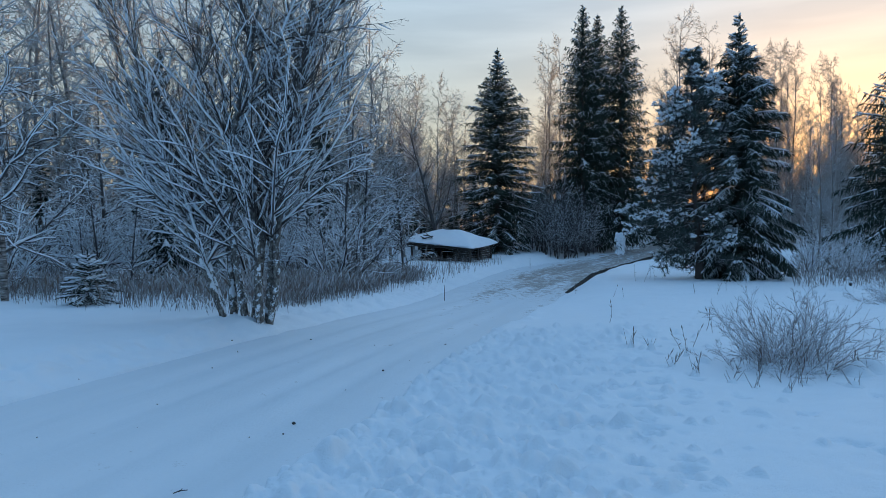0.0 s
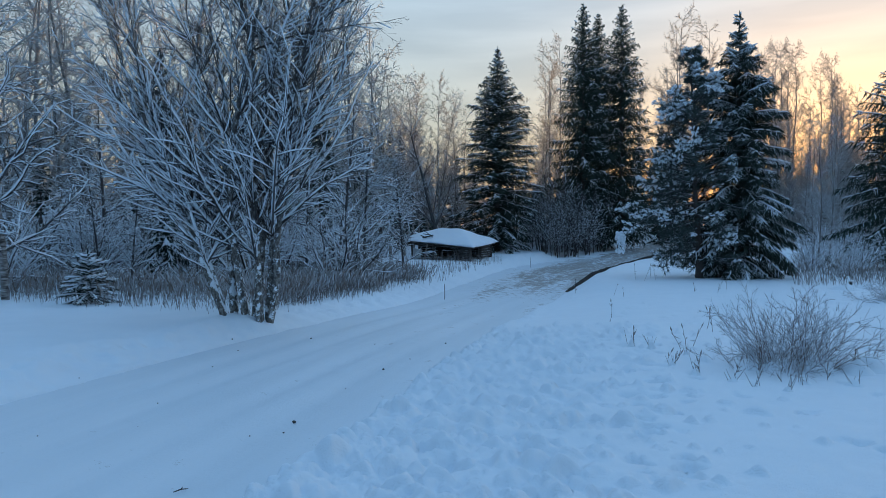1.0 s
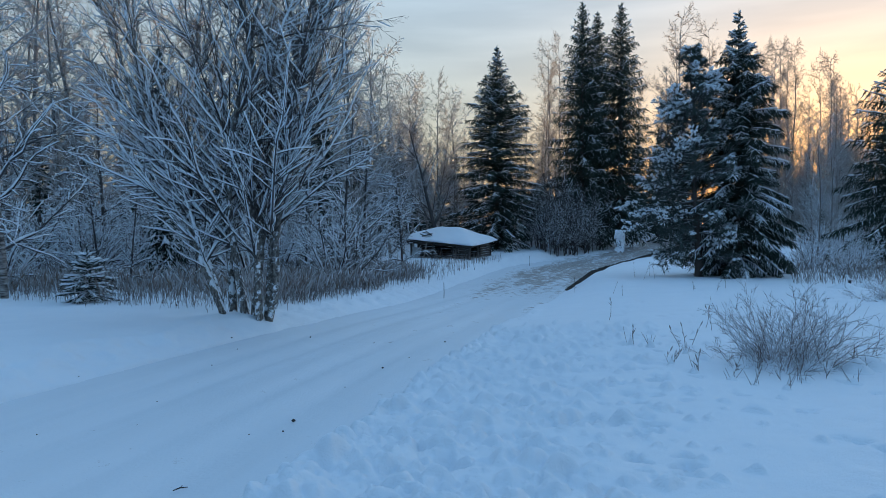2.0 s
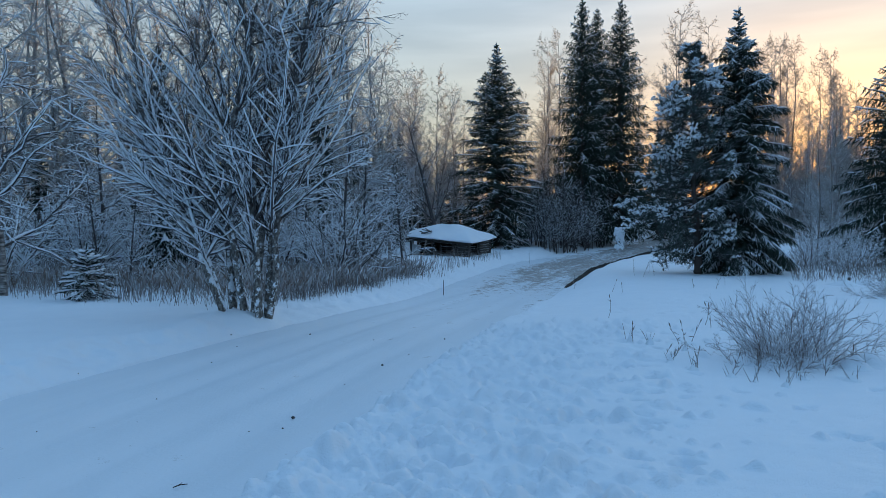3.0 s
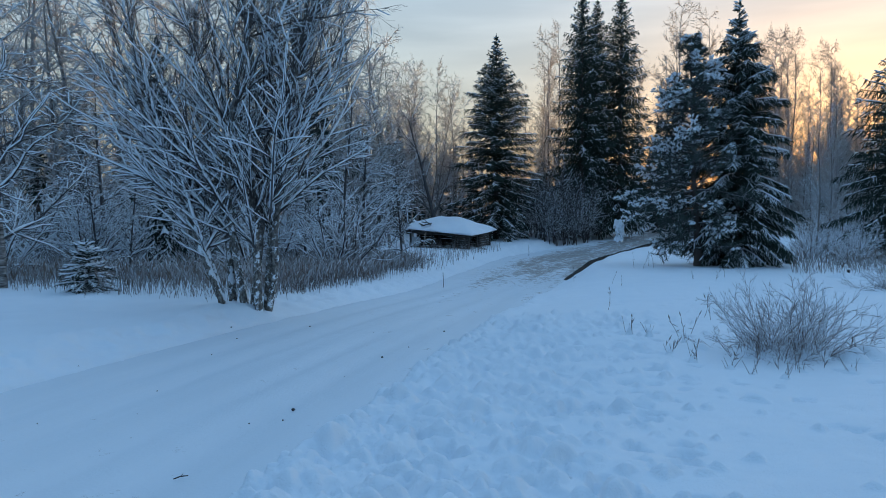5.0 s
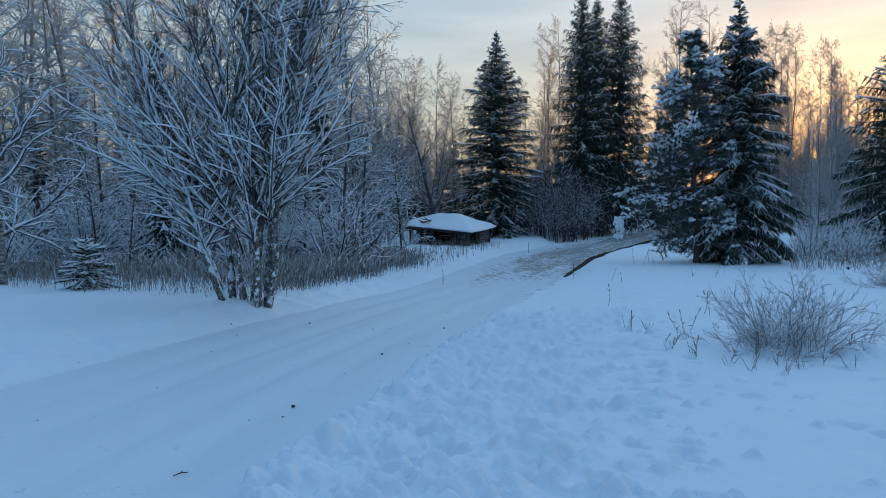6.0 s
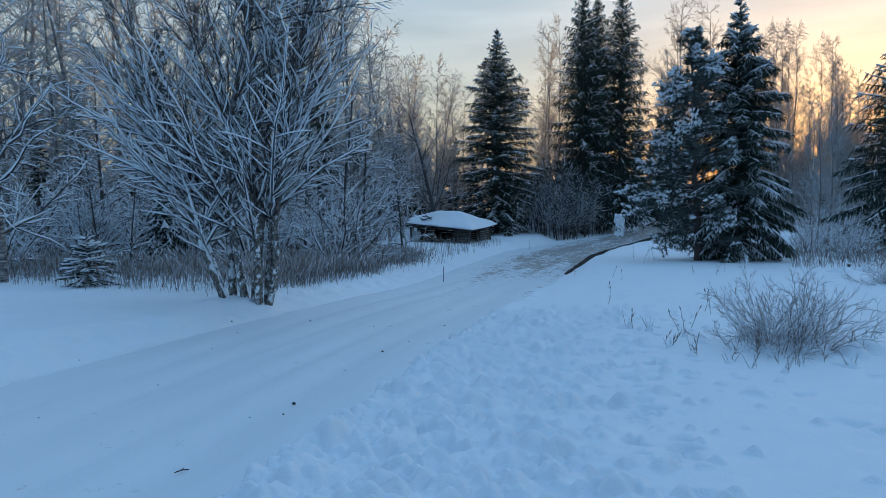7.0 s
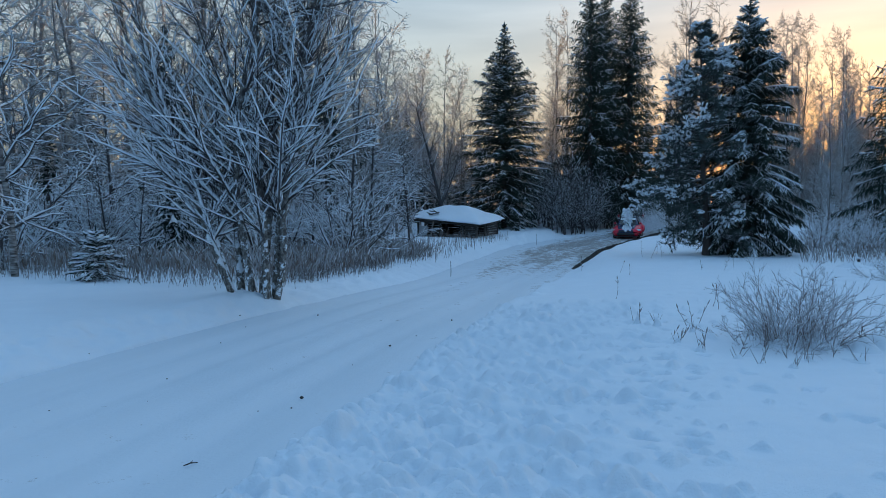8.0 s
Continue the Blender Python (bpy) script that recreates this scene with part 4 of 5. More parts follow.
def log(p, q, r0, r1, seed=0):
    rng = np.random.RandomState(seed)
    p, q = np.array(p, dtype=float), np.array(q, dtype=float)
    pts = [p + (q - p) * k / 5 + (rng.normal(0, 0.012, 3) if 0 < k < 5 else 0) for k in range(6)]
    rr = [r0 + (r1 - r0) * k / 5 for k in range(6)]
    segs = [(*pts[k], *pts[k + 1], rr[k], rr[k + 1]) for k in range(5)]
    d = (q - p) / np.linalg.norm(q - p) * 0.004
    segs = [(*(p - d), *p, 0.004, r0)] + segs + [(*q, *(q + d), r1, 0.004)]
    return tubes("log", segs, 8)


def build_shed():
    x, y = 0.60, 48
    t = thing("log_shed", "sagging grey log shed with a snow-covered roof", "shed", m=pose(x, y, ground_at(x, y) - 0.16, 0, 0, -24))
    L, D, W = 2.15, 2.0, 1.12
    n = 0
    # log walls: back, and the closed bay of the front; open bays beside it
    for k in range(7):
        z = 0.09 + 0.165 * k
        for p, q in (((-L, D, z), (L, D, z)), ((-L, -D * 0.4, z), (-L, D, z)), ((1.35, -D + 0.05, z * 0.80), (L + 0.1, -D + 0.05 + 0.02 * (k % 2), z * 0.74)), ((L, -D * 0.05, z * 0.92 + 0.04), (L, D, z + 0.06)), ((0.95, -D + 0.1, z + 0.05), (0.95, 0.2, z + 0.05))):
            n += 1
            part("log", log(p, q, 0.085, 0.075, n), WOOD, t)
    for px, py, ln in ((-L, -D, 0.02), (-0.55, -D - 0.05, 0.10), (1.3, -D, -0.12), (L, -D, 0.03), (L, -0.3, -0.06), (L + 0.05, D, 0)):
        part("post", log((px, py, -0.3), (px + ln, py, W + 0.1 - (0.3 if px > 1 and py < -1 else 0.0)), 0.085, 0.07, n + 7), WOOD, t)
        n += 1
    part("beam", log((-L - 0.4, -D, W + 0.12), (L + 0.3, -D, W - 0.22), 0.09, 0.08, 91), WOOD, t)
    part("beam", log((L, -D - 0.3, W - 0.22), (L, D + 0.3, W + 0.10), 0.09, 0.08, 92), WOOD, t)
    part("beam", log((-L, -D - 0.3, W + 0.10), (-L, D + 0.3, W + 0.12), 0.09, 0.08, 93), WOOD, t)
    # roof deck boards and the snow on it
    def roof_z(u, v):
        a = 1 - max(abs(u) - 0.16, 0) / 0.84
        b = 1 - abs(v)
        return 0.92 * min(a * 1.15, b) - 0.10 * (1 - abs(u)) * (1 - abs(v)) - 0.05 * math.sin(u * 2.1) * b - 0.36 * ((u + 1) / 2) * ((1 - v) / 2) + 0.12 * (1 - u) / 2
    for k in range(13):
        u0, u1 = -1 + 2 * k / 13 + 0.01, -1 + 2 * (k + 1) / 13 - 0.01
        for sgn in (-1, 1):
            bm = bmesh.new()
            vs = []
            for v in (1.0, 0.5, 0.04):
                for u in (u0, u1):
                    for dz in (0, 0.035):
                        vs.append(bm.verts.new((u * (L + 0.45), sgn * v * (D + 0.45), W + 0.16 + roof_z(u, sgn * v) + dz)))
            for r in range(2):
                o = r * 4
                for q in ((0, 2, 6, 4), (1, 5, 7, 3), (0, 4, 5, 1), (2, 3, 7, 6)):
                    bm.faces.new([vs[o + i] for i in q])
            bm.faces.new([vs[i] for i in (0, 1, 3, 2)]), bm.faces.new([vs[i] for i in (8, 10, 11, 9)])
            bmesh.ops.recalc_face_normals(bm, faces=bm.faces[:])
            part("roof_board", bm, STONE, t)
    N = 34
    g = np.linspace(-1, 1, N)
    top, low = [], []
    for v in g:
        for u in g:
            hole = min(1.0, 1.6 * math.exp(-((u + 0.40) / 0.13) ** 2 - ((v + 0.72) / 0.22) ** 2))
            thick = (0.13 + 0.03 * noise.noise(Vector((4 * u, 4 * v, 0))) + 0.03 * math.sin(5 * u + 3 * v) + 0.025 * math.cos(7 * v - 4 * u)) * (1 - max(abs(u), abs(v)) ** 8 * 0.75) * (1 - hole)
            z = W + 0.20 + roof_z(u, v)
            wav = 1 + 0.02 * math.sin(9 * u + 2) + 0.02 * math.cos(8 * v)
            top.append((u * (L + 0.50) * wav, v * (D + 0.50) * wav, z + thick))
            low.append((u * (L + 0.46), v * (D + 0.46), z - 0.005))
    q = [(i * N + j, i * N + j + 1, i * N + N + j + 1, i * N + N + j) for i in range(N - 1) for j in range(N - 1)]
    q += [tuple(N * N + i for i in f[::-1]) for f in q]
    rim = [j for j in range(N)] + [i * N + N - 1 for i in range(1, N)] + [N * N - 1 - j for j in range(1, N)] + [i * N for i in range(N - 2, 0, -1)]
    q += [(rim[k], rim[k] + N * N, rim[(k + 1) % len(rim)] + N * N, rim[(k + 1) % len(rim)]) for k in range(len(rim))]
    part("roof_snow", raw_mesh("roof_snow", top + low, q), TREE_SNOW, t, "thick rounded snow on the roof")
    # broken boards through the roof's front edge, fallen planks, a pale leaning panel
    for k, (px, ang) in enumerate(((-1.45, 22), (-1.25, -14), (-1.05, 35), (-1.3, 5))):
        part("broken_board", beam(-0.38, 0.38, -0.06, 0.06, -0.015, 0.015, 0.004, pose(px + 0.2, -D * 0.86, W + 0.50 + 0.07 * k, 25, ang, 25 * k)), STONE, t)
    for k, (px, py, ang, rz) in enumerate(((-0.2, -D - 0.1, 18, 10), (0.35, -D + 0.1, -14, -20), (1.7, -D + 0.35, 28, 8), (0.5, -D - 0.2, 6, 40), (-0.9, -D + 0.5, 30, 70))):
        part("fallen_plank", beam(-0.75, 0.75, -0.07, 0.07, -0.02, 0.02, 0.004, pose(px, py, 0.28, 0, ang, rz)), WOOD, t)
    part("prop", log((-0.95, -D - 0.55, -0.1), (-0.78, -D - 0.35, W + 0.2), 0.055, 0.045, 95), PANEL_WOOD, t, "pale leaning prop under the eave")
    part("leaning_panel", beam(-0.38, 0.38, -0.02, 0.02, 0, 0.62, 0.006, pose(-1.85, -D - 0.05, 0.25, -18, 8, 0)), PANEL, t, "pale snow-dusted panel leaning inside")


# ---------------------------------------------------------------- the rally car
def loft(stations, close=True):
    """Cross-sections (y, points of the right half from the bottom up), mirrored and joined."""
    bm = bmesh.new()
    rings = []
    for y, pts in stations:
        ring = [bm.verts.new((x, y, z)) for x, z in pts] + [bm.verts.new((-x, y, z)) for x, z in reversed(pts) if x > 1e-4]
        rings.append(ring)
    for r0, r1 in zip(rings, rings[1:]):
        n = len(r0)
        for i in range(n):
            bm.faces.new((r0[i], r0[(i + 1) % n], r1[(i + 1) % n], r1[i]))
    if close:
        bm.faces.new(rings[0][::-1]), bm.faces.new(rings[-1])
    bmesh.ops.recalc_face_normals(bm, faces=bm.faces[:])
    for f in bm.faces:
        f.smooth = True
    return bm


def plate(corners, thick):
    """A panel with thickness between four corners."""
    c = [Vector(p) for p in corners]
    nrm = (c[1] - c[0]).cross(c[3] - c[0]).normalized() * thick
    bm = bmesh.new()
    a, b = [bm.verts.new(p) for p in c], [bm.verts.new(p + nrm) for p in c]
    bm.faces.new(a[::-1]), bm.faces.new(b)
    for i in range(4):
        bm.faces.new((a[i], a[(i + 1) % 4], b[(i + 1) % 4], b[i]))
    return bm


def cyl(r0, r1, x0, x1, sides=24):
    bm = bmesh.new()
    r = bmesh.ops.create_cone(bm, cap_ends=True, segments=sides, radius1=r0, radius2=r1, depth=x1 - x0)
    bmesh.ops.transform(bm, matrix=pose((x0 + x1) / 2, 0, 0, 0, 90, 0), verts=r["verts"])
    return bm


def build_car():
    car = thing("rally_car", "red and dark blue rally car with a rear wing", "car")
    st = []
    for y, w, b, bot in ((-2.02, 0.74, 0.86, 0.42), (-1.75, 0.90, 0.96, 0.30), (-1.25, 0.935, 0.99, 0.24), (-0.8, 0.89, 0.96, 0.22), (0.4, 0.88, 0.93, 0.22), (0.95, 0.92, 0.93, 0.22),
                         (1.35, 0.935, 0.88, 0.24), (1.7, 0.92, 0.79, 0.24), (1.95, 0.84, 0.68, 0.25), (2.06, 0.68, 0.58, 0.30)):
        st.append((y, [(0, bot), (w * 0.86, bot), (w * 0.97, bot + 0.08), (w, bot + 0.25), (w * 0.985, b - 0.14), (w * 0.90, b - 0.02), (w * 0.62, b + 0.035), (0, b + 0.06)]))
    body = part("body", loft(st), CAR_RED, car)
    hood = [(y, [(0, z), (w, z - 0.03), (w, z + 0.022), (w * 0.6, z + 0.045), (0, z + 0.052)]) for y, w, z in ((0.72, 0.66, 0.97), (1.2, 0.66, 0.935), (1.6, 0.62, 0.855), (1.9, 0.54, 0.745))]
    part("hood", loft(hood), CAR_BLUE, car, "dark blue hood")
    for sx in (-0.28, 0.28):
        part("hood_vent", beam(sx - 0.14, sx + 0.14, 1.1, 1.32, 0.965, 0.992, 0.008, None), CAR_BLACK, body)
    cabin = []
    for y, wb, wt, zt in ((-1.78, 0.72, 0.66, 1.02), (-1.25, 0.79, 0.60, 1.36), (-0.5, 0.82, 0.62, 1.43), (0.15, 0.81, 0.60, 1.40), (0.92, 0.74, 0.66, 0.99)):
        cabin.append((y, [(0, 0.90), (wb, 0.92), (wb - (wb - wt) * 0.5, 0.93 + (zt - 0.93) * 0.55), (wt, zt - 0.03), (wt * 0.8, zt + 0.01), (0, zt + 0.03)]))
    part("cabin", loft(cabin), CAR_BLUE, car)
    part("windscreen", plate(((-0.60, 0.945, 1.00), (0.60, 0.945, 1.00), (0.52, 0.21, 1.402), (-0.52, 0.21, 1.402)), 0.012), GLASS, car, "dark tilted windscreen")
    part("sun_strip", plate(((-0.545, 0.40, 1.315), (0.545, 0.40, 1.315), (0.52, 0.215, 1.414), (-0.52, 0.215, 1.414)), 0.012), CAR_WHITE, car, "white strip across the windscreen")
    for s in (-1, 1):
        for y0, y1 in ((0.60, -0.25), (-0.32, -1.15)):
            c = [(s * 0.822, y0, 0.98), (s * 0.822, y1, 0.98), (s * 0.66, y1 * 0.95, 1.33), (s * 0.67, y0 * 0.25 if y0 > 0 else y0, 1.33)]
            part("side_window", plate(c if s < 0 else c[::-1], 0.01), GLASS, car)
        part("headlight", beam(s * 0.66 - 0.17, s * 0.66 + 0.17, 1.76, 1.95, 0.60, 0.72, 0.03, pose(0, 0, 0, 0, 0, -s * 6)), LAMP, car, "narrow white headlight")
        part("mirror", beam(s * 0.90 - 0.08, s * 0.90 + 0.08, 0.62, 0.74, 1.0, 1.13, 0.03), CAR_RED, car)
        part("wheel_arch", loft([(y, [(0.0001, z - 0.08), (0.10, z - 0.08), (0.10, z), (0.0, z + 0.01)]) for y, z in ((-0.45, 0.42), (-0.33, 0.62), (-0.15, 0.75), (0.1, 0.77), (0.3, 0.66), (0.42, 0.45))]), CAR_RED, car).location = (s * 0.90 - 0.05, 1.28, 0)
        part("wheel_arch", loft([(y, [(0.0001, z - 0.08), (0.10, z - 0.08), (0.10, z), (0.0, z + 0.01)]) for y, z in ((-0.45, 0.45), (-0.33, 0.66), (-0.1, 0.79), (0.15, 0.77), (0.33, 0.63), (0.45, 0.42))]), CAR_RED, car).location = (s * 0.90 - 0.05, -1.28, 0)
        part("side_skirt", beam(s * 0.92 - 0.06, s * 0.92 + 0.06, -0.85, 0.85, 0.17, 0.30, 0.02), CAR_BLACK, car)
        part("canard", beam(s * 0.88 - 0.11, s * 0.88 + 0.11, 1.75, 1.98, 0.42, 0.45, 0.008, None), CAR_BLACK, car)
    nose = [(y, [(0, z0), (w, z0), (w * 1.02, (z0 + z1) / 2), (w * 0.96, z1), (0, z1 + 0.02)]) for y, w, z0, z1 in ((1.62, 0.60, 0.30, 0.80), (1.9, 0.56, 0.30, 0.745), (2.075, 0.50, 0.32, 0.62))]
    part("nose", loft(nose), CAR_BLUE, car, "dark blue nose between the red corners")
    part("grille", beam(-0.52, 0.52, 1.93, 2.085, 0.50, 0.60, 0.02), CAR_BLACK, car)
    part("lower_intake", beam(-0.62, 0.62, 1.90, 2.10, 0.28, 0.46, 0.03), CAR_BLACK, car)
    part("splitter", beam(-0.88, 0.88, 1.70, 2.16, 0.19, 0.225, 0.01), CAR_BLACK, car)
    part("badge", beam(-0.07, 0.07, 2.08, 2.095, 0.53, 0.57, 0.005), CAR_WHITE, body)
    part("roof_scoop", loft([(0.12, [(0, 1.40), (0.20, 1.40), (0.20, 1.48), (0, 1.50)]), (-0.35, [(0, 1.42), (0.18, 1.42), (0.14, 1.46), (0, 1.47)])]), CAR_BLACK, car)
    wing = part("rear_wing", beam(-0.90, 0.90, -2.06, -1.66, 1.50, 1.54, 0.015, None), CAR_BLACK, car, "wide dark rear wing")
    for s in (-1, 1):
        part("endplate", beam(s * 0.90 - 0.02, s * 0.90 + 0.02, -2.1, -1.62, 1.40, 1.58, 0.01), CAR_RED, wing)
        part("wing_post", beam(s * 0.40 - 0.025, s * 0.40 + 0.025, -1.92, -1.72, 0.98, 1.51, 0.01), CAR_BLACK, wing)
    part("upper_blade", beam(-0.88, 0.88, -2.08, -1.92, 1.56, 1.585, 0.008), CAR_BLACK, wing)
    wheels = []
    for s in (-1, 1):
        for y in (1.28, -1.28):
            tyre = part("wheel", cyl(0.29, 0.29, -0.10, 0.10, 28), CAR_BLACK, car)
            part("tyre", cyl(0.325, 0.325, -0.095, 0.095, 32), RUBBER, tyre)
            part("rim", cyl(0.21, 0.23, -0.108, 0.108, 20), CAR_WHITE, tyre, "pale wheel rim")
            for k in range(5):
                part("spoke", beam(-0.118, 0.118, -0.03, 0.03, 0.02, 0.22, 0.008, pose(0, 0, 0, 72 * k, 0, 0)), CAR_BLACK, tyre)
            wheels.append((tyre, s * 0.83, y))
    return car, wheels


def build_spray():
    """Loose snow whirled up behind the car."""
    t = thing("snow_spray", "cloud of loose snow thrown up behind the car", "snow spray")
    rng = np.random.RandomState(30)
    segs = []
    for _ in range(8000):
        b = rng.uniform(0, 1) ** 0.8
        p = np.array((rng.normal(0, 0.5 + 0.5 * b) - 0.3 * 6.5 * b, -2.0 - 6.5 * b, abs(rng.normal(0, 0.35 + 0.75 * b))))
        r = rng.uniform(0.015, 0.04)
        segs.append((*(p - (0, 0, r)), *p, 0.002, r))
        segs.append((*p, *(p + (0, 0, r)), r, 0.002))
    part("flakes", tubes("flakes", segs, 3), TREE_SNOW, t)["kind"] = "stuff"
    return t


PANEL_WOOD = material("pale_wood", m_plain((0.34, 0.29, 0.25), 0.8, vary=0.4, scale=6))
PANEL = material("pale_panel", m_plain((0.62, 0.64, 0.66), 0.7, vary=0.4, scale=4))
CAR_RED = material("red_paint", m_plain((0.72, 0.012, 0.05), 0.3, vary=0.3, scale=3))
CAR_BLUE = material("dark_blue_paint", m_plain((0.035, 0.05, 0.11), 0.25, vary=0.35, scale=3))
CAR_WHITE = material("white_film", m_plain((0.75, 0.76, 0.78), 0.4, vary=0.15))
CAR_BLACK = material("black_plastic", m_plain((0.025, 0.025, 0.028), 0.5, vary=0.3))
RUBBER = material("tyre_rubber", m_plain((0.03, 0.03, 0.032), 0.9, vary=0.5, scale=20))
LAMP = material("headlamp", m_plain((0.8, 0.82, 0.85), 0.15, vary=0.1))
GLASS = material("dark_glass", m_plain((0.015, 0.018, 0.02), 0.06, vary=0.2))


# ---------------------------------------------------------------- small things
def stalk(x, y, height, seed, name="dry_stalk", label="thin dry weed stalk standing in the snow"):
    rng = np.random.RandomState(seed)
    segs, p, d = [], np.array((0, 0, -0.05)), unit(np.array((rng.normal(0, 0.18), rng.normal(0, 0.18), 1.0)))
    for k in range(5):
        q = p + d * height / 5
        segs.append((*p, *q, 0.005 - 0.0006 * k, 0.005 - 0.0006 * (k + 1)))
        d = unit(d + rng.normal(0, 0.10, 3))
        p = q
    side = []
    for k in range(2, 5):
        for _ in range(rng.randint(0, 3)):
            a = np.array(segs[k][:3])
            spindle(side, a, a + unit(rng.normal(0, 0.6, 3) + np.array((0, 0, 0.9))) * rng.uniform(0.05, 0.14), 0.007)
    spindle(side, p, p + d * 0.08, 0.010)
    t = thing(name, label, "dry weed", "stalks on the meadow", at(x, y))
    part("stem", tubes("stem", segs, 4), WEED, t)
    part("seed_head", tubes("seed_head", side, 4), WEED, t)["kind"] = "stuff"


def snow_tuft(x, y, r, h, seed):
    """A tussock capped with snow."""
    rng = np.random.RandomState(seed)
    bm = bmesh.new()
    bmesh.ops.create_icosphere(bm, subdivisions=3, radius=1)
    for v in bm.verts:
        k = noise.noise(v.co * 2.1 + Vector((seed, 0, 0)))
        c = max(0.0, v.co.z)
        v.co = Vector((v.co.x * r * (1.25 - 0.75 * c ** 0.7) * (1 + 0.3 * k), v.co.y * r * (1.25 - 0.75 * c ** 0.7) * (1 + 0.3 * k), (c ** 1.3 * h if v.co.z > 0 else v.co.z * 0.08)))
    for f in bm.faces:
        f.smooth = True
    t = thing("tussock", "small grass tussock capped with snow", "tussock", "tussocks on the meadow", at(x, y, 0, 1, 0.02))
    part("snow_cap", bm, SNOW, t)
    segs = []
    for _ in range(5):
        a = np.array((rng.normal(0, r * 0.3), rng.normal(0, r * 0.3), h * 0.3))
        segs.append((*a, *(a + np.array((rng.normal(0, 0.05), rng.normal(0, 0.05), h + rng.uniform(0, 0.12)))), 0.004, 0.002))
    part("grass", tubes("grass", segs, 3), WEED, t)


def stone(x, y, r, seed):
    r *= 0.75
    bm = bmesh.new()
    bmesh.ops.create_icosphere(bm, subdivisions=2, radius=r)
    for v in bm.verts:
        v.co *= 1 + 0.35 * noise.noise(v.co * (1.4 / r) + Vector((seed * 3.1, 0, 0)))
        v.co.z *= 0.7
    me = bpy.data.meshes.new("stone")
    bm.to_mesh(me)
    bm.free()
    me.materials.append(STONE)
    z = float(road_z(y)) if abs(float(across(x, y))) < HALF else ground_at(x, y)
    ob = tagged(new("stone", me), "small dark stone on the packed snow", "stone", "stones on the road")
    ob.matrix_world = pose(x, y, z + r * 0.3, 0, 0, 57 * seed)


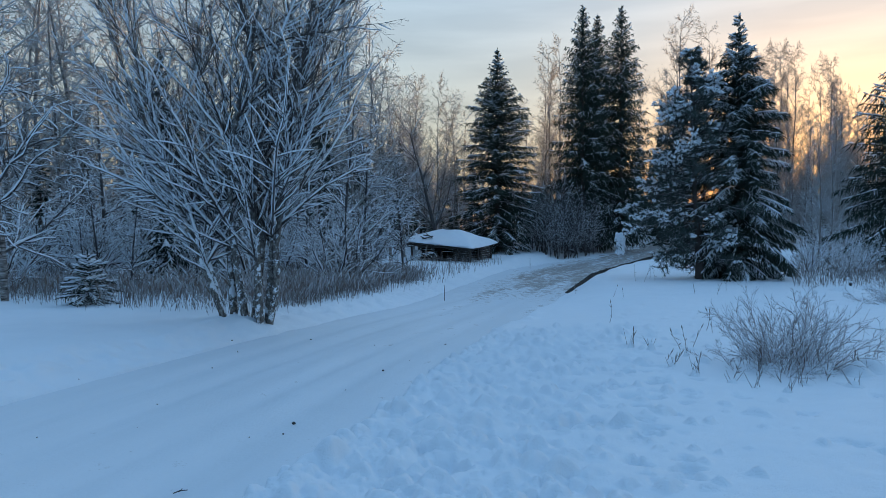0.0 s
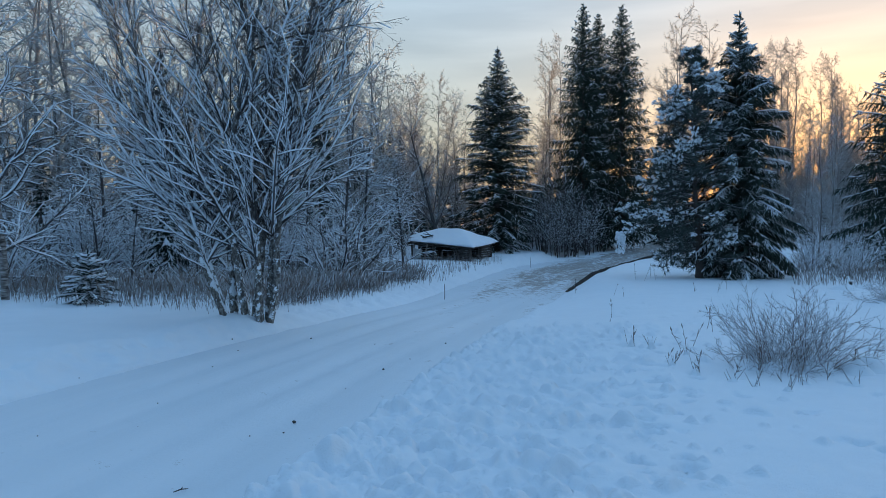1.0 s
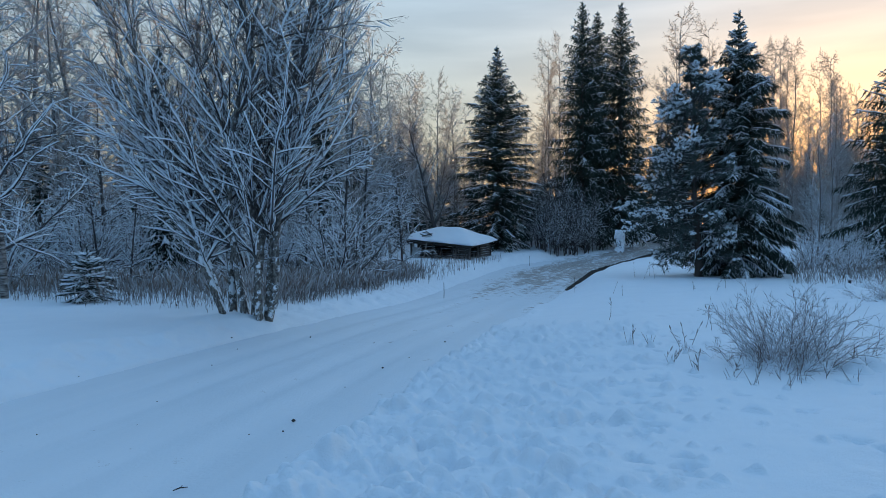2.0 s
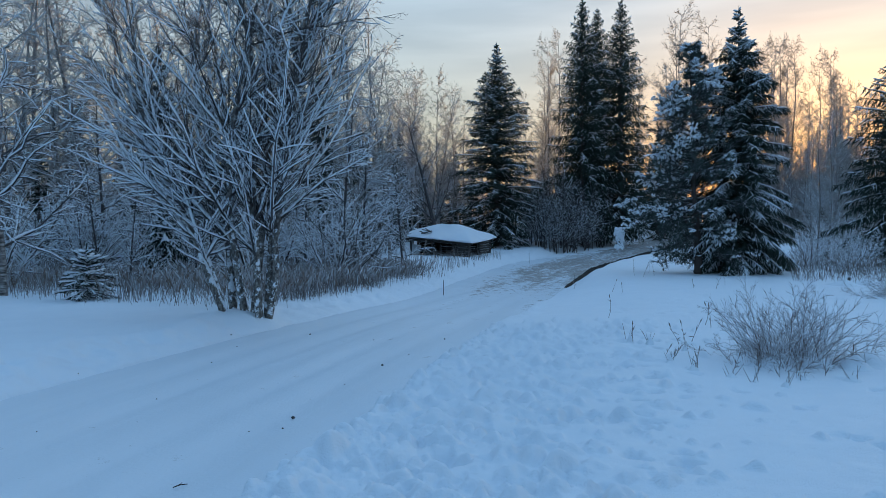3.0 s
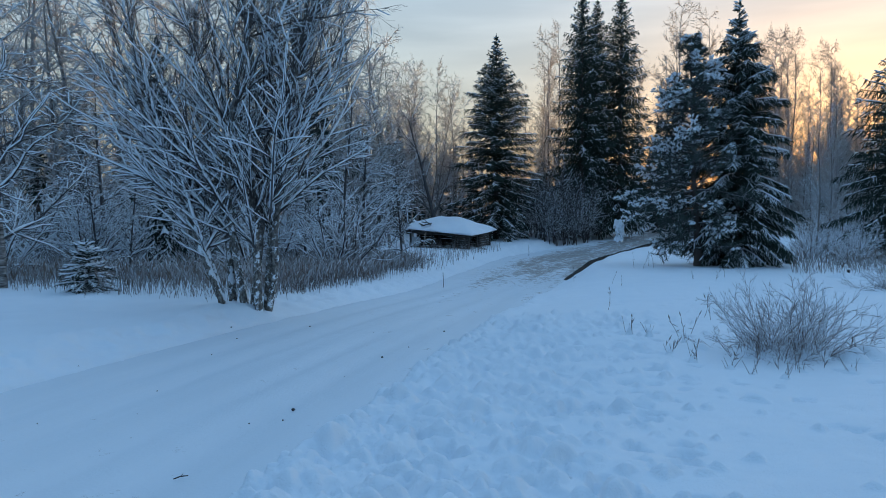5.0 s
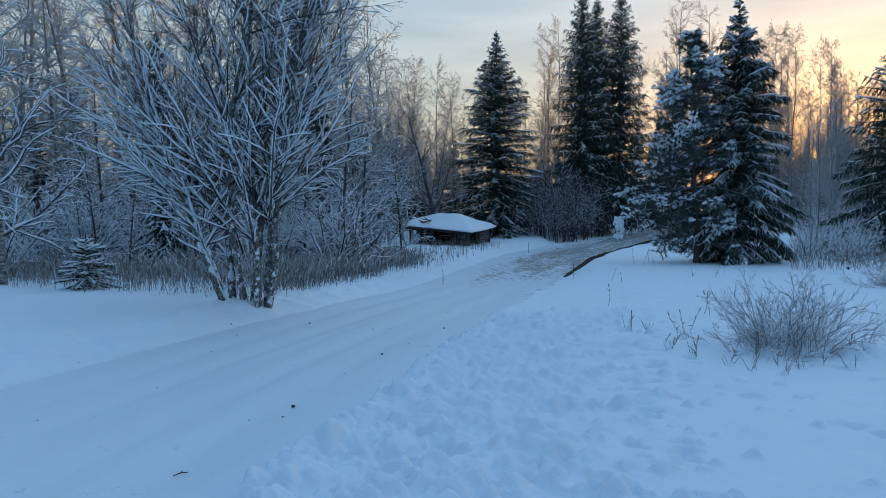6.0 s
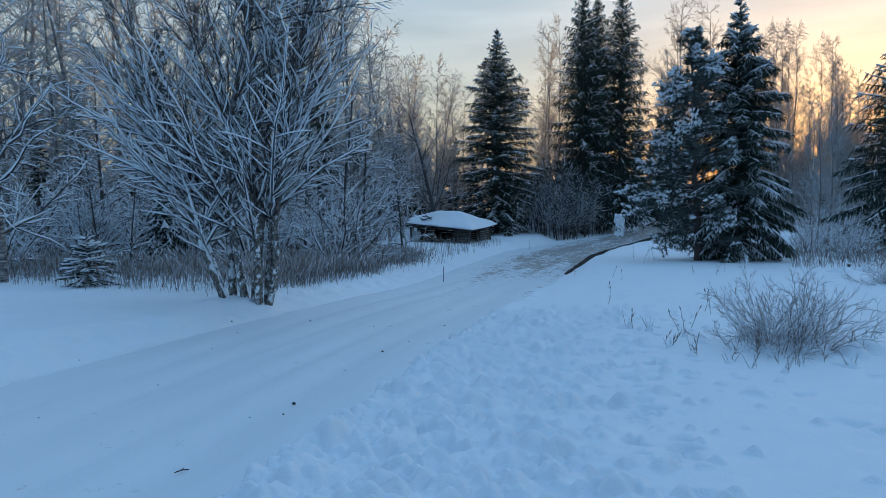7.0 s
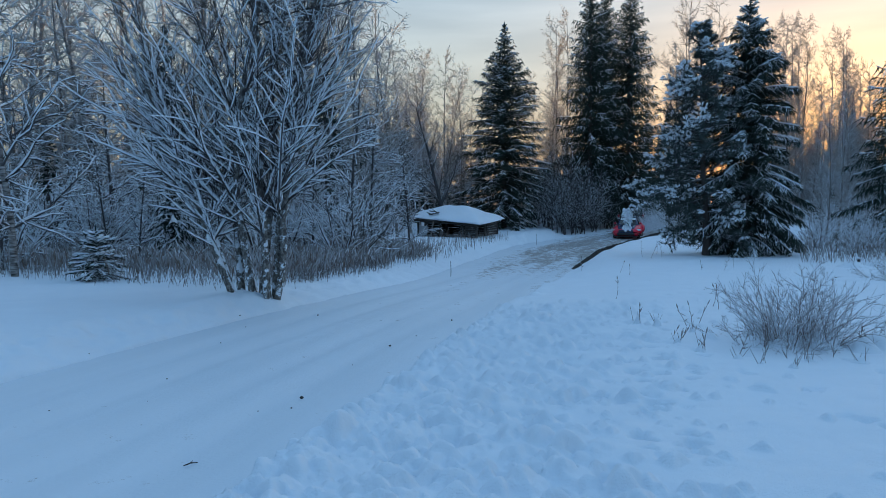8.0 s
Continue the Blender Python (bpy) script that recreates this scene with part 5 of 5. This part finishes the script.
def build_small():
    BUSH_SPEC = ((6, 0.07, 0.03, 11, 32, 0.45, 0.15, 0.75, 0), (3, 0.11, 0.03, 4.5, 36, 0.5, 0.1, 0.7, 0.0024), (2, 0.15, 0.02, 0, 0, 0, 0, 0.6, 0.0018))
    rng = np.random.RandomState(44)
    stems = [(rng.normal(0.0, 0.20), rng.normal(0, 0.14), rng.uniform(8, 72), rng.uniform(0, 360), rng.uniform(0.7, 1.15)) for _ in range(52)]
    bush = bare_tree("bare_bush", 81, BUSH_SPEC, 1.22, 0.0052, "low bare bush with fine brown twigs dusted with snow", "bush", "bushes on the meadow", BRUSH, BRUSH, 0.8, stems, 0.0045, at(4.48, 8.8), 5)
    copy_thing(bush, at(11.55, 17.2, 140, 0.8))
    for px, py, h, k in ((3.29, 13.5, 0.45, 1), (3.49, 10, 0.34, 2), (3.73, 10.2, 0.38, 3), (3.71, 10.4, 0.3, 4), (3.06, 9, 0.2, 5), (3.17, 8.4, 0.26, 6), (3.05, 9.3, 0.16, 7), (4.03, 7.6, 0.22, 8),
                         (3.88, 7.8, 0.18, 9), (4.46, 7.9, 0.2, 10), (4.99, 20, 0.4, 11), (5.01, 19, 0.3, 12), (7.35, 26, 0.6, 13), (7.37, 25, 0.55, 14), (7.94, 25.5, 0.5, 15), (8.19, 27, 0.6, 16),
                         (8.05, 20, 0.35, 17), (7.39, 20, 0.3, 18), (8.72, 21, 0.3, 19), (3.51, 8.2, 0.25, 20), (3.72, 8, 0.22, 21), (3.06, 11, 0.2, 22), (4.65, 24, 0.3, 23), (4.63, 12, 0.4, 24),
                         (4.59, 11.6, 0.45, 25), (5.02, 8.4, 0.3, 26), (5.39, 8.6, 0.35, 27), (-6.01, 15, 0.3, 28), (-6.99, 15.5, 0.25, 29), (-5.38, 14.8, 0.28, 30), (-3.50, 15.4, 0.3, 31), (-7.98, 15.2, 0.22, 32)):
        stalk(px, py, h, k)
    for px, py, r, h, k in ((2.82, 10.2, 0.07, 0.16, 1), (3.06, 10, 0.09, 0.15, 2), (2.96, 8.8, 0.07, 0.1, 3), (3.07, 8.3, 0.08, 0.1, 4), (3.33, 7.8, 0.09, 0.08, 5), (3.45, 7.5, 0.07, 0.07, 6),
                            (3.70, 7.3, 0.08, 0.09, 7), (3.89, 8.6, 0.12, 0.14, 8), (4.57, 8.4, 0.14, 0.14, 9), (5.06, 8.3, 0.2, 0.2, 10), (3.43, 9.6, 0.06, 0.1, 11), (4.35, 8.65, 0.30, 0.16, 12), (4.75, 8.7, 0.34, 0.2, 13), (3.95, 8.75, 0.26, 0.13, 14), (5.35, 8.5, 0.3, 0.22, 15), (4.1, 7.7, 0.10, 0.09, 16), (4.6, 7.6, 0.13, 0.10, 17), (12.4, 21.0, 0.5, 0.22, 18), (13.3, 21.3, 0.5, 0.2, 19)):
        snow_tuft(px, py, r, h, k)
    for px, py, r, k in ((-1.44, 6.55, 0.026, 1), (-1.46, 6.2, 0.012, 2), (-0.81, 9.2, 0.022, 3), (0.04, 11.6, 0.02, 4), (-3.66, 11.8, 0.022, 5), (-2.37, 12.2, 0.02, 6), (-0.99, 5.15, 0.015, 7), (-1.16, 11.5, 0.012, 8),
                         (-2.88, 6.4, 0.010, 9), (-3.19, 9.4, 0.012, 10), (-3.07, 7.3, 0.010, 11), (-3.65, 6.1, 0.009, 12), (-1.27, 4.9, 0.018, 13), (-1.74, 6.1, 0.009, 14), (-4.50, 8.4, 0.010, 15), (-1.15, 8, 0.009, 16), (-0.49, 10, 0.012, 17), (-3.26, 10.8, 0.014, 18)):
        stone(px, py, r, k)
    tw = thing("fallen_twig", "short dark twig lying on the packed snow", "twig", m=pose(-1.84, 4.75, 0.01, 0, 0, 35))
    part("stem", tubes("stem", [(-0.05, 0, 0.005, 0, 0.006, 0.012, 0.004, 0.005), (0, 0.006, 0.012, 0.05, 0, 0.008, 0.005, 0.003), (0, 0.006, 0.012, 0.02, 0.025, 0.02, 0.003, 0.002)], 5), STONE, tw)
    # marker sticks on the bank
    for px, py, h in ((0.04, 22.5, 0.62), (5.74, 45, 0.75), (5.62, 29, 0.4)):
        st = thing("marker_stick", "thin dark marker stick in the snow", "stick", "sticks by the road", at(px, py))
        part("stick", tubes("stick", [(0, 0, -0.1, 0.01, 0, h * 0.5, 0.012, 0.011), (0.01, 0, h * 0.5, 0.0, 0, h, 0.011, 0.009)], 6), STONE, st)
    # a dark root stump with a cap of snow
    x, y = 12.79, 21.5
    stump = thing("tree_stump", "dark root stump with a cap of snow", "stump", m=at(x, y, 0, 0.75, 0.05))
    segs = []
    for k in range(6):
        w = 1.05 * k + 0.2
        ln = 0.42 if abs(math.cos(w)) > 0.5 else 0.2
        segs += [(0, 0, 0.16, math.cos(w) * ln * 0.5, math.sin(w) * 0.15, 0.13, 0.06, 0.045), (math.cos(w) * ln * 0.5, math.sin(w) * 0.15, 0.13, math.cos(w) * ln, math.sin(w) * 0.25, -0.04, 0.045, 0.02)]
    part("root", tubes("root", segs, 7), STONE, stump)
    part("snag", log((0.06, 0, 0.05), (0.09, 0, 0.36), 0.075, 0.05, 5), STONE, stump)
    bm = bmesh.new()
    bmesh.ops.create_icosphere(bm, subdivisions=3, radius=1)
    for v in bm.verts:
        v.co = Vector((v.co.x * 0.085 + 0.09, v.co.y * 0.085, max(v.co.z, -0.2) * 0.06 + 0.37))
    part("snow_cap", bm, TREE_SNOW, stump)


BRUSH = material("brown_twigs", m_twigs((0.07, 0.045, 0.038), (0.21, 0.14, 0.115), 0.12, 0.8, 0.98))
build_shed()
build_small()
rally_car, car_wheels = build_car()
spray = build_spray()


# ---------------------------------------------------------------- what moves
def motions():
    # the car's way along the road, back from its last place; keyed more closely where it comes into view
    times = [0.0, 1.0, 2.0, 3.0, 4.0, 5.0, 6.0, 6.5, 7.0] + [7.0 + 0.1 * k for k in range(1, 11)]

    def way(t):
        y, left = 51.8, (8.0 - t) * 28.0
        while left > 0:
            y += 0.1 / math.sqrt(1 + float(lean(y)) ** 2)
            left -= 0.1
        s = float(lean(y))
        side = 0.95
        if t > 7.55:
            k = (8.0 - t) * 10
            x, y = 13.35 + 1.75 * k + 0.02 * k * k, 51.0 + 2.48 * k
            slope = (float(road_z(y + 1)) - float(road_z(y - 1))) / 2
            return x, y, float(road_z(y)), math.degrees(math.atan(slope * 0.85)), 180 - (20 + 2.2 * k)
        c = math.sqrt(1 + s * s)
        x = float(edge_x(y)) - (HALF - side) * c
        pitch = math.degrees(math.atan((float(road_z(y + 1)) - float(road_z(y - 1))) / (2 * c)))
        turn = 180 - math.degrees(math.atan(s))
        return x, y, float(road_z(y)) + 0.0, pitch, turn

    rows = []
    for t in times:
        x, y, z, pitch, turn = way(t)
        rows.append((t, Matrix.Translation((x, y, z)) @ pose(0, 0, 0, 0, 0, turn) @ pose(0, 0, 0, -pitch, 0, 0)))
    walk(rally_car, rows)
    walk(spray, [(t, m @ pose(0, 0.3 * math.sin(9 * t), 0, 0, 0, 2 * math.sin(13 * t))) for t, m in rows])
    for wheel, x, y in car_wheels:
        walk(wheel, [(t, pose(x, y, 0.325, -72 * k, 0, 0)) for k, t in enumerate(times)])


motions()
